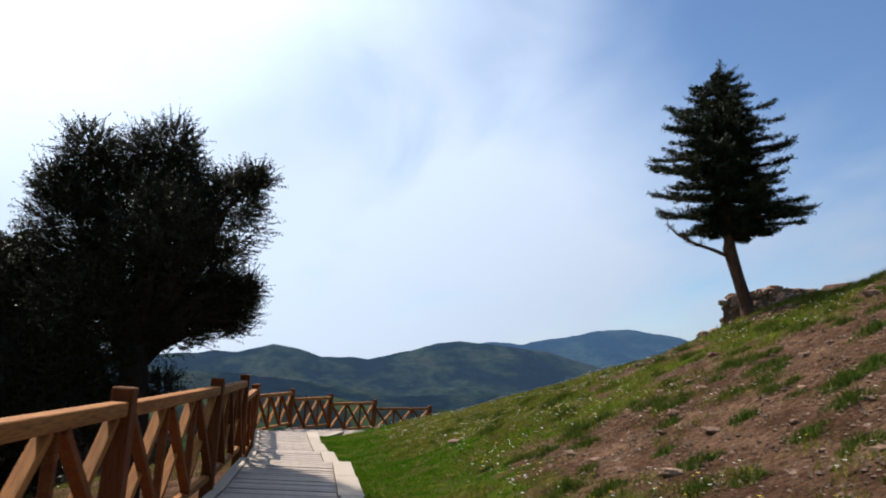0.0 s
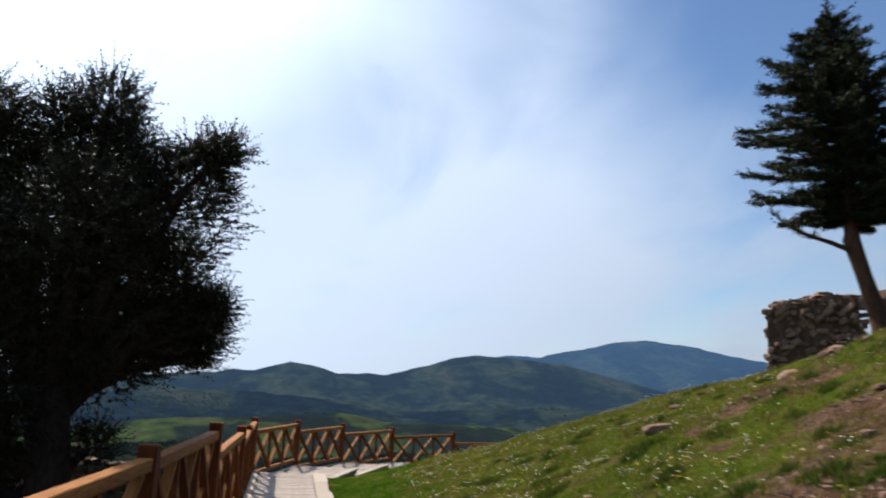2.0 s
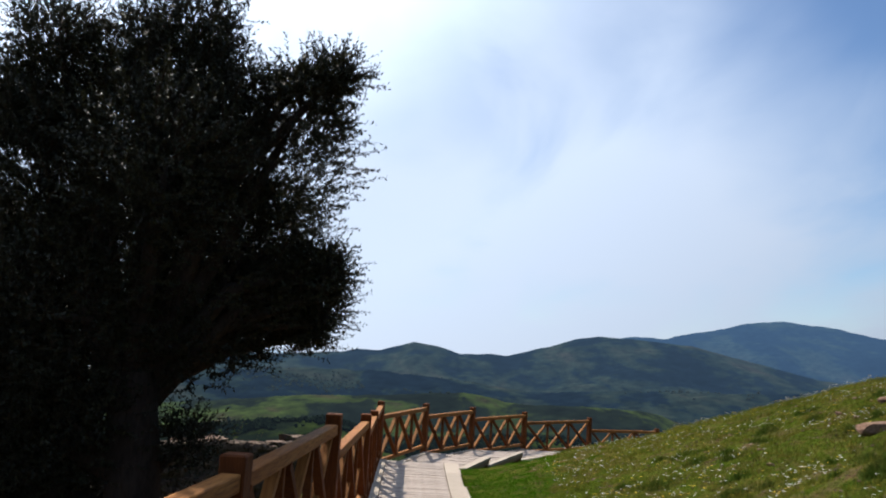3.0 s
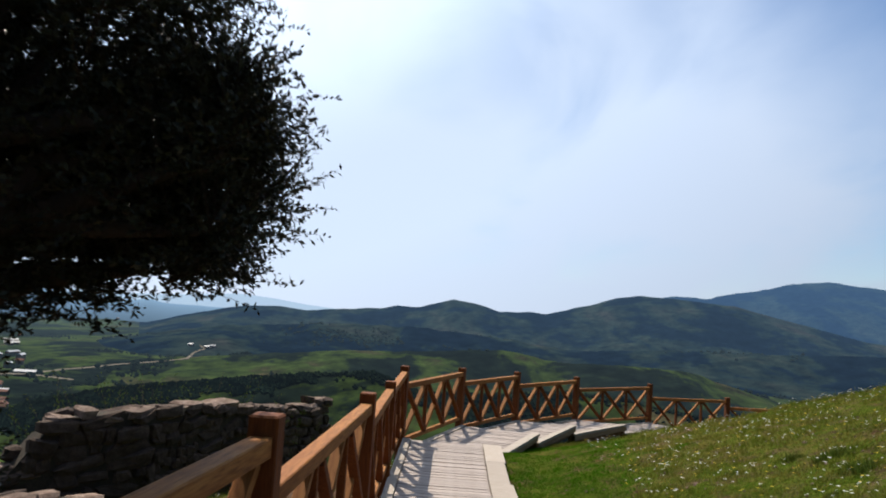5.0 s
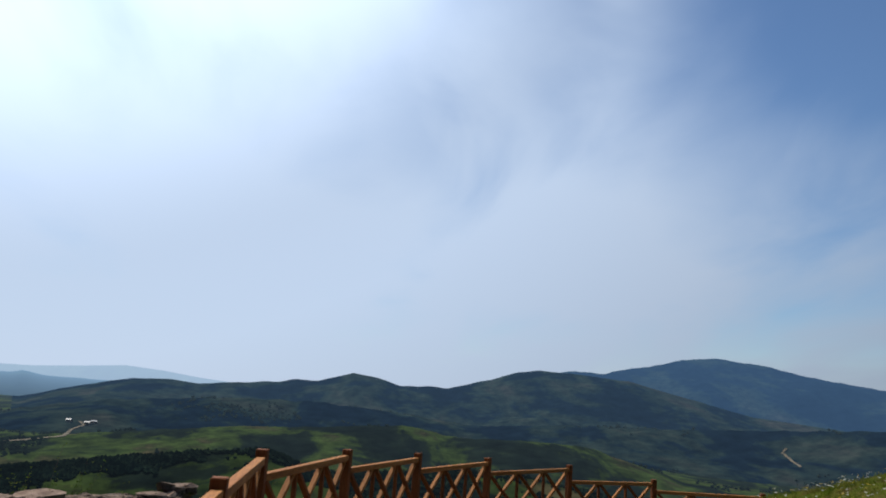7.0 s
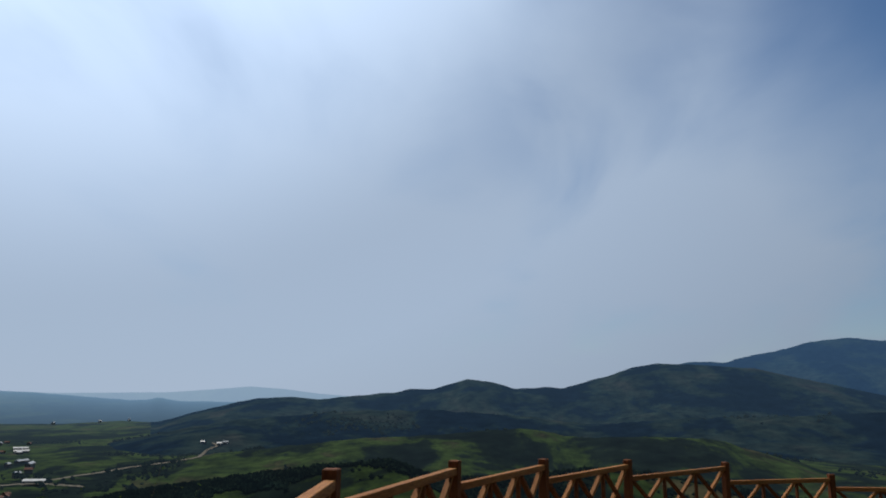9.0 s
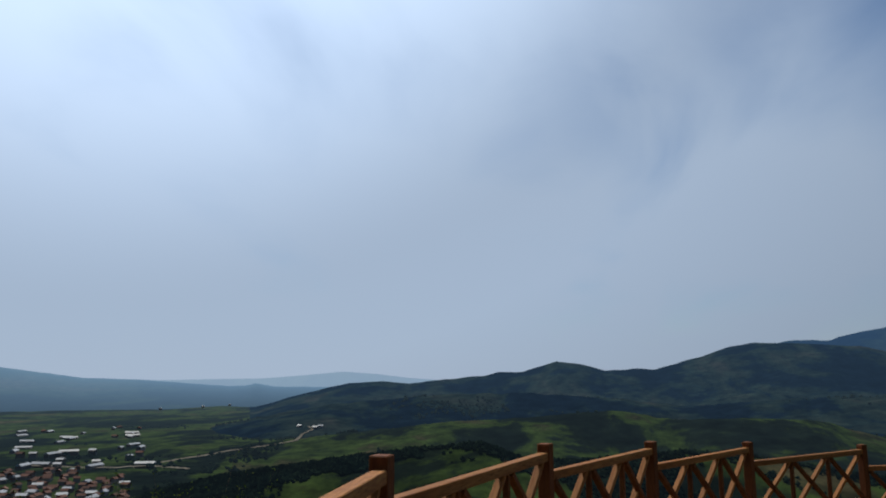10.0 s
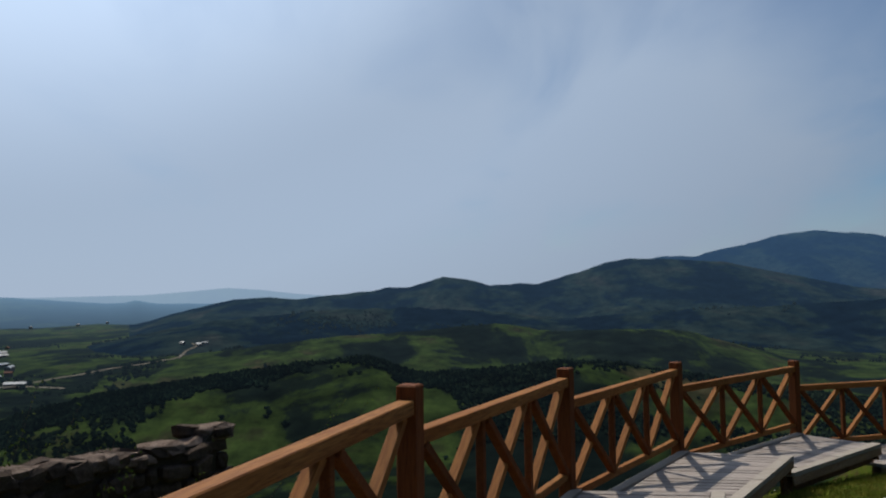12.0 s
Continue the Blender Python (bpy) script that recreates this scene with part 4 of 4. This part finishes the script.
def build_cedar(x, y, seed):
    """A young cedar: a leaning bare trunk, flat layered boughs of unequal reach with upturned spiky ends, and a bare leader."""
    rs = np.random.RandomState(seed)
    g = near_height(x, y)
    tree = empty("cedar_tree", (x, y, g - 0.08))
    tagged(tree, "young dark green cedar with a bare leaning trunk on the slope", "tree")
    H = 4.45

    def axis(t):
        k = min(t, 0.27) / 0.27
        return np.array((-0.36 * k ** 1.25 - 0.22 * max(0.0, t - 0.27) - 0.03 * math.sin(9 * t), 0.12 * t, t * H))
    ts = [0, 0.03, 0.07, 0.12, 0.17, 0.22, 0.27, 0.34, 0.45, 0.6, 0.75, 0.88, 0.96, 1.0]
    part("trunk", tube([axis(t) for t in ts], [0.17, 0.125, 0.108, 0.100, 0.096, 0.10, 0.105, 0.085, 0.066, 0.045, 0.028, 0.015, 0.009, 0.003], 10), M["cedar_bark"], tree)
    needles, bms = [], []

    def tuft(p, d, n, ln):
        q = d * 0.55 + rs.normal(size=(n, 3)) * 0.5 + np.array((0, 0, 0.30))
        q /= np.linalg.norm(q, axis=1)[:, None]
        w = np.cross(q, rs.normal(size=(n, 3))); w *= 0.008 / (np.linalg.norm(w, axis=1)[:, None] + 1e-6)
        s = p + rs.normal(size=(n, 3)) * 0.016
        needles.append(np.stack([s - w, s + w, s + q * ln * rs.uniform(0.6, 1.2, (n, 1))], 1))

    def spike(base, dv, ln, full):
        m = max(2, int(ln / 0.04))
        for q in range(m):
            tuft(base + dv * ln * q / m, dv, int(full * (1 - 0.55 * q / m)) + 2, 0.05)

    count = 170
    for i in range(count):
        t = 0.31 + 0.62 * (i / (count - 1))
        az = i * 2.39996 + rs.uniform(-0.35, 0.35)
        out = np.array((math.cos(az), math.sin(az), 0.0))
        east = 0.5 + 0.5 * out[0]
        reach = lerp_table(t, CEDAR_WEST) * (1 - east) + lerp_table(t, CEDAR_EAST) * east
        R = 0.90 * reach * rs.choice((0.45, 0.62, 0.8, 0.95, 1.0)) * rs.uniform(0.93, 1.05)
        sidev = np.cross(out, (0, 0, 1.0))
        sway = sidev * rs.uniform(-0.14, 0.14)
        lift = -0.16 + 0.20 * t + rs.uniform(-0.09, 0.09)
        pts = [axis(t) + out * R * s + sway * R * s * s + np.array((0, 0, R * (lift * s - 0.20 * s * (1 - s) + 0.04 * s * s))) for s in (0, 0.25, 0.5, 0.75, 1.0)]
        r0 = 0.012 + 0.013 * R
        bms.append(tube(pts, [r0, r0 * 0.8, r0 * 0.6, r0 * 0.4, r0 * 0.15], 5))
        for k in range(int(R * 34) + 5):
            s = rs.uniform(0.12, 1.0)
            j = min(3, int(s * 4))
            base = pts[j] + (pts[j + 1] - pts[j]) * (s * 4 - j)
            sl = (1 - s * 0.6) * 0.40 * R ** 0.6 * rs.uniform(0.35, 1.15)
            dv = sidev * rs.choice((-1, 1)) * rs.uniform(0.2, 1.0) + out * rs.uniform(0.45, 1.0) + np.array((0, 0, rs.uniform(-0.1, 0.45)))
            spike(base, dv / np.linalg.norm(dv), sl, 9)
        # spiky, slightly upturned end
        for k in range(3):
            dv = out + sidev * rs.uniform(-0.45, 0.45) + np.array((0, 0, rs.uniform(0.05, 0.55)))
            spike(pts[-1], dv / np.linalg.norm(dv), 0.16 * R ** 0.5 * rs.uniform(0.6, 1.2), 6)
    # thin whorls on the leader
    for k in range(16):
        t = 0.89 + 0.09 * k / 15
        a = k * 2.4
        dv = np.array((math.cos(a), math.sin(a), rs.uniform(0.15, 0.5)))
        ln = lerp_table(t, CEDAR_EAST if dv[0] > 0 else CEDAR_WEST) * rs.uniform(0.6, 1.1)
        p = axis(t)
        bms.append(tube([p, p + dv * ln * 0.5, p + dv * ln], [0.007, 0.005, 0.002], 4))
        spike(p, dv, ln, 4)
    spike(axis(0.86), np.array((0.02, 0, 1.0)), 0.55, 2)
    # crooked, half-bare low limb and short dead twigs
    low = [axis(0.235), axis(0.235) + np.array((-0.35, 0.0, 0.10)), axis(0.235) + np.array((-0.62, 0.05, 0.17)), axis(0.235) + np.array((-0.95, 0.02, 0.28)), axis(0.235) + np.array((-1.15, 0.0, 0.42))]
    bms.append(tube(low, [0.035, 0.028, 0.022, 0.017, 0.006], 6))
    for k in range(16):
        s = rs.uniform(0.3, 1.0)
        j = min(3, int(s * 4))
        p = low[j] + (low[j + 1] - low[j]) * (s * 4 - j)
        dv = np.array((rs.uniform(-1, 0.4), rs.uniform(-0.5, 0.5), rs.uniform(-0.3, 0.9)))
        ln = rs.uniform(0.08, 0.24)
        bms.append(tube([p, p + dv * ln * 0.6, p + dv * ln + np.array((0, 0, 0.03))], [0.008, 0.005, 0.002], 4))
        if s > 0.45:
            spike(p, dv, ln * 0.8, 6)
    for b in bms:
        part("branch", b, M["cedar_bark"], tree)
    quads("crown", np.concatenate(needles), M["needle"], tree)


build_cedar(7.63, -8.95, 4)


# ---------------------------------------------------------------- ruined walls
def stone_wall(name, line, tops, thick, drop, label, seed, face=1, size=(0.42, 0.24), limit=300, mat="stone", rag=0.08, core="mortar"):
    """A dry rubble wall along a line; every face stone and cap stone is a part round a rubble core."""
    rnd = random.Random(seed)
    P = [Vector((x, y, 0)) for x, y in line]
    lens = [0.0]
    for a, b in zip(P, P[1:]):
        lens.append(lens[-1] + (b - a).length)

    def at(s):
        for i in range(len(P) - 1):
            if s <= lens[i + 1] or i == len(P) - 2:
                d = (P[i + 1] - P[i]).normalized()
                return P[i] + d * (s - lens[i]), d
    thing = empty(name, (P[0].x, P[0].y, 0))
    tagged(thing, label, "stone wall")
    off = -thing.location
    total = lens[-1]
    n = int(total / 0.5)
    verts, faces = [], []
    for i in range(n + 1):
        s = 0.2 + (total - 0.4) * i / n
        p, d = at(s)
        nrm = Vector((d.y, -d.x, 0)) * (thick / 2 - 0.07)
        zt = lerp_table(s / total, tops) - 0.14 + rnd.uniform(-0.04, 0.04)
        zb = min(near_height(p.x, p.y), zt - 0.3) - drop
        for q, z in ((p - nrm, zb), (p + nrm, zb), (p + nrm, zt), (p - nrm, zt)):
            verts.append((q.x + off.x, q.y + off.y, z))
        if i:
            k = (i - 1) * 4
            for a in range(4):
                b = (a + 1) % 4
                faces.append((k + a, k + b, k + 4 + b, k + 4 + a))
    faces += [(3, 2, 1, 0), (n * 4, n * 4 + 1, n * 4 + 2, n * 4 + 3)]
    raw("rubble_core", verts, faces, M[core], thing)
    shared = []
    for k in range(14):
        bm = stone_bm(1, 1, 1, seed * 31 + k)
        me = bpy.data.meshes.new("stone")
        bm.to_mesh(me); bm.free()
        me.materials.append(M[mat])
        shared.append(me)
    # top stones: copies in the sunlit tone where the faces are shaded
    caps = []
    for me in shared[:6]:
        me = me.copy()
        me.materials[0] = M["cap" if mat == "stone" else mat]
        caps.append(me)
    made = 0
    for sides in (face, -face):
        course = 0
        while course < (7 if rag < 0.2 else 14) and made < limit:
            s = rnd.uniform(0, 0.3)
            while s < total and made < limit:
                w = size[0] * rnd.choice((0.5, 0.7, 1.0, 1.3, 1.9))
                p, d = at(min(total, s + w / 2))
                zt = lerp_table(min(1, (s + w / 2) / total), tops)
                ground_z = near_height(p.x, p.y)
                h = size[1] * rnd.uniform(0.7, 1.25)
                z = zt - 0.12 - course * size[1] - h / 2 + rnd.uniform(-0.05, 0.05)
                if z > ground_z - 0.1 and (sides == face or course == 0):
                    nrm = Vector((d.y, -d.x, 0)) * sides
                    ob = new("stone", rnd.choice(shared))
                    ob.parent = thing
                    ob.matrix_local = Matrix.Translation(p + off + nrm * (thick / 2 - 0.12 + rnd.uniform(-0.4, 0.4) * rag) + Vector((0, 0, z))) @ Matrix.Rotation(math.atan2(d.y, d.x) + rnd.uniform(-rag, rag), 4, "Z") @ Matrix.Rotation(rnd.uniform(-rag, rag) * 1.5, 4, "Y") @ Matrix.Diagonal((w * 0.98, 0.30, h * 0.99, 1))
                    made += 1
                s += w
            course += 1
    s = 0.0
    while s < total:
        w = size[0] * rnd.uniform(0.6, 1.9)
        p, d = at(min(total, s + w / 2))
        zt = lerp_table(min(1, (s + w / 2) / total), tops) + rnd.choice((-0.14, -0.10, -0.06, -0.03, 0, 0.02))
        ob = new("cap_stone", rnd.choice(caps))
        ob.parent = thing
        hh = rnd.uniform(0.20, 0.32)
        ob.matrix_local = Matrix.Translation(p + off + Vector((0, 0, zt - hh / 2))) @ Matrix.Rotation(math.atan2(d.y, d.x) + rnd.uniform(-0.15, 0.15), 4, "Z") @ Matrix.Rotation(rnd.uniform(-0.08, 0.08), 4, "Y") @ Matrix.Diagonal((w, thick * rnd.uniform(0.7, 1.05), hh, 1))
        s += w
    return thing


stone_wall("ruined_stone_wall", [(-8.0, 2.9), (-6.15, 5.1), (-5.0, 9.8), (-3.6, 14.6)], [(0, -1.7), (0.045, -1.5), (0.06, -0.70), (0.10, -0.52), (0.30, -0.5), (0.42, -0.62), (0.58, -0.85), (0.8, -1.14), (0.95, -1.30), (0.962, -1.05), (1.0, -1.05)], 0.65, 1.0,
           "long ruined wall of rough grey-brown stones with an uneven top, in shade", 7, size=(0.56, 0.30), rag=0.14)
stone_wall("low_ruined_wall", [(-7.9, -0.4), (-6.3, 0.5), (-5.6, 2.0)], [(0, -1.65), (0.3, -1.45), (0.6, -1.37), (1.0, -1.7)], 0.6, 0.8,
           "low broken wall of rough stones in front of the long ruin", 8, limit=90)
stone_wall("ruined_wall_stub", [(23.5, 17.2), (25.2, 16.1), (27.2, 14.8)], [(0, 6.1), (0.10, 6.75), (0.25, 6.95), (0.6, 7.25), (1.0, 7.2)], 1.0, 0.8,
           "ruined stub of rough reddish rubble wall on the hilltop", 9, size=(0.40, 0.27), mat="rock", rag=0.5, core="rubble")


def build_slab(x, y, z, size, turn, tilt, seed):
    ob = part("stone_block", stone_bm(*size, seed), M["rubble"])
    ob.matrix_world = Matrix.Translation((x, y, z)) @ Matrix.Rotation(turn, 4, "Z") @ Matrix.Rotation(tilt, 4, "Y")
    tagged(ob, "large tilted reddish stone block among the ruins", "stone block", group="fallen blocks")


build_slab(28.3, 13.6, 6.2, (2.3, 1.4, 2.2), -0.56, -0.16, 71)
build_slab(31.4, 11.3, 7.35, (2.0, 1.6, 2.4), -0.3, 0.2, 72)


def build_shrub(x, y, top, seed):
    """A wispy pale green shrub: thin stems from one foot, with small leaves along them."""
    rs = np.random.RandomState(seed)
    g = near_height(x, y)
    shrub = empty("shrub", (x, y, g - 0.05))
    tagged(shrub, "wispy pale green shrub growing behind the ruined wall", "shrub", group="shrubs by the wall")
    h = top - g
    leaves = []
    for k in range(16):
        d = np.array((rs.normal() * 0.28, rs.normal() * 0.28, 1.0))
        ln = h * rs.uniform(0.65, 1.05)
        pts = [d * ln * t + np.array((d[0], d[1], 0)) * 0.3 * t * t for t in (0, 0.35, 0.7, 1.0)]
        part("stem", tube(pts, [0.012, 0.009, 0.006, 0.002], 4), M["bark"], shrub)
        n = 75
        t = rs.uniform(0.3, 1.0, n)
        q = d * (ln * t)[:, None] + np.array((d[0], d[1], 0)) * (0.3 * t * t)[:, None] + rs.normal(size=(n, 3)) * 0.05
        ld = rs.normal(size=(n, 3)) + d; ld /= np.linalg.norm(ld, axis=1)[:, None]
        w = np.cross(ld, rs.normal(size=(n, 3))); w *= 0.015 / (np.linalg.norm(w, axis=1)[:, None] + 1e-6)
        leaves.append(np.stack([q, q + ld * 0.03 + w, q + ld * 0.06, q + ld * 0.03 - w], 1))
    quads("foliage", np.concatenate(leaves), M["weed"], shrub)


for i, (x, y, top) in enumerate([(-7.4, 7.2, -0.35), (-7.0, 8.6, -0.2), (-6.6, 10.2, -0.3), (-6.0, 11.6, -0.55), (-7.9, 5.6, -0.3), (-5.5, 13.2, -0.8)]):
    build_shrub(x, y, top, 90 + i)


def build_rocks():
    spots = [(5.66, -6.95, 0.42, 0.28, 0.16), (6.9, -8.2, 0.40, 0.35, 0.34), (7.2, -8.7, 0.3, 0.3, 0.25), (8.3, -9.0, 0.5, 0.4, 0.3), (8.9, -8.5, 0.5, 0.4, 0.28), (9.4, -10.6, 0.35, 0.3, 0.3)]
    rnd = random.Random(12)
    while len(spots) < 170:
        x, y = rnd.uniform(2.6, 8.5), rnd.uniform(-17.5, -4)
        if turf_amount(x, y) > 0.42 and rnd.random() < 0.75:
            continue
        s = 0.03 + 0.12 * rnd.random() ** 2.2
        spots.append((x, y, s * rnd.uniform(0.9, 1.8), s, s * rnd.uniform(0.4, 0.7)))
    for i, (x, y, a, b, c) in enumerate(spots):
        ob = part("rock", rock_bm((a, b, c), i + 3, 2 if a > 0.2 else 1, 0.30 if a > 0.2 else 0.55), M["rock"])
        ob.location = (x, y, near_height(x, y) + c * 0.18)
        ob.rotation_euler = (rnd.uniform(-0.2, 0.2), rnd.uniform(-0.2, 0.2), rnd.uniform(0, 6.28))
        tagged(ob, "rough reddish-brown rock lying on the slope", "rock", group="rocks on the slope")


build_rocks()


def build_gravel():
    rs = np.random.RandomState(3)
    octa = np.array([(1, 0, 0), (0, 1, 0), (-1, 0, 0), (0, -1, 0), (0, 0, 1), (0, 0, -1)], float)
    tri = [(0, 1, 4), (1, 2, 4), (2, 3, 4), (3, 0, 4), (1, 0, 5), (2, 1, 5), (3, 2, 5), (0, 3, 5)]
    verts, faces = [], []
    n = 0
    while n < 20000:
        x, y = rs.uniform(2.0, 9.0), rs.uniform(-18.0, -3)
        if x < lerp_table(y, EDGE_X) + 0.4 or rs.rand() > (1.0 if turf_amount(x, y) < 0.42 else 0.14):
            continue
        s = 0.007 + 0.021 * rs.rand() ** 3
        v = octa * s * rs.uniform(0.6, 1.4, size=(6, 3)) + rs.normal(size=(6, 3)) * s * 0.15
        v[:, 2] *= 0.75
        v += np.array((x, y, near_height(x, y) - s * 0.1))
        faces += [tuple(np.array(t) + len(verts)) for t in tri]
        verts += list(v)
        n += 1
    ob = raw("gravel", verts, faces, M["gravel"])
    tagged(ob, "loose brown gravel scattered on bare earth", "gravel", kind="stuff")


build_gravel()


def build_grass():
    rs = np.random.RandomState(6)
    blades, lush, tuft, white, yellow = [], [], [], [], []

    def clump(x, y, tall, n, spread, into=blades, wide=1.0):
        for _ in range(n):
            px, py = x + rs.normal() * spread, y + rs.normal() * spread
            z = near_height(px, py) - 0.01
            h = tall * rs.uniform(0.5, 1.3)
            a = rs.uniform(0, 6.283)
            w = rs.uniform(0.003, 0.006) * wide
            lx, ly = rs.normal() * h * 0.4, rs.normal() * h * 0.4
            into.append(((px - math.cos(a) * w, py - math.sin(a) * w, z), (px + math.cos(a) * w, py + math.sin(a) * w, z), (px + lx, py + ly, z + h)))
    n = 0
    while n < 40000:
        y = rs.uniform(-17.5, 9.5)
        xr = lerp_table(y, EDGE_X)
        x = xr + 0.02 + 8.5 * rs.rand() ** 1.4
        t = turf_amount(x, y) + 0.55 * noise.noise((x * 2.6, y * 2.6, 0)) + 0.3 * noise.noise((x * 0.8, y * 0.8, 4))
        if t < 0.36 or noise.noise((x * 1.5, y * 1.5, 21)) > 0.42:
            continue
        lawn = x - xr < 1.1 + 0.6 * smooth(-6, -2, y) + 1.2 * noise.noise((x * 0.9, y * 0.9, 12)) and y < 3
        clump(x, y, rs.uniform(0.02, 0.045) if lawn else rs.uniform(0.02, 0.07) * (1.5 if rs.rand() < 0.1 else 1), 12 if lawn else 9, 0.06, lush if lawn else blades)
        n += 1
        if x - xr > 1.2 and rs.rand() < 0.52 * max(0.0, noise.noise((x * 1.1, y * 1.1, 9)) + 0.36):
            z = near_height(x, y)
            (white if rs.rand() < 0.68 else yellow).append((x, y, z + rs.uniform(0.04, 0.09), rs.uniform(0.008, 0.018)))
    # rounded leafy weeds on the bare slope and along its upper border
    for k in range(190):
        x, y = (rs.uniform(2.6, 8.2), rs.uniform(-16.5, -11.0)) if k < 85 else (rs.uniform(2.8, 8.4), rs.uniform(-12.8, -4.0))
        size = rs.uniform(0.05, 0.16)
        for _ in range(int(14 + 210 * size)):
            a, r = rs.uniform(0, 6.283), size * rs.rand() ** 0.6
            dome = 1.15 - 0.8 * r / size
            clump(x + 1.35 * r * math.cos(a), y + r * math.sin(a), (0.035 + 0.45 * size) * dome, 7, 0.022, tuft, 1.7)
    # strip between railing and wall
    for _ in range(3200):
        y = rs.uniform(-4.5, 11)
        x = lerp_table(y, LEFT_X) - 0.1 - 5.0 * rs.rand() ** 1.3
        clump(x, y, rs.uniform(0.05, 0.14), 6, 0.06)
        if rs.rand() < 0.06:
            white.append((x, y, near_height(x, y) + rs.uniform(0.08, 0.14), rs.uniform(0.012, 0.02)))
    tagged(quads("lawn_grass", np.array(lush), M["lush"]), "lush bright green grass along the boardwalk", "grass", kind="stuff")
    tagged(quads("weed_tufts", np.array(tuft), M["weed"]), "dark green weed tufts on the bare earth", "weeds", kind="stuff")
    tagged(quads("grass", np.array(blades), M["grass"]), "short green meadow grass in uneven tufts", "grass", kind="stuff")
    for nm, lst, mt, lb in (("white_flowers", white, "white_petal", "small white daisies scattered through the grass"), ("yellow_flowers", yellow, "yellow_petal", "small yellow wild flowers scattered through the grass")):
        f = []
        for x, y, z, s in lst:
            for k in range(5):
                a = k * math.tau / 5 + x * 7
                b = a + 0.45
                c = a - 0.45
                f.append(((x, y, z), (x + s * 0.8 * math.cos(c), y + s * 0.8 * math.sin(c), z + s * 0.25), (x + s * 1.3 * math.cos(a), y + s * 1.3 * math.sin(a), z + s * 0.35), (x + s * 0.8 * math.cos(b), y + s * 0.8 * math.sin(b), z + s * 0.25)))
        tagged(quads(nm, np.array(f), M[mt]), lb, "flowers", kind="stuff")


build_grass()

build_boardwalk()
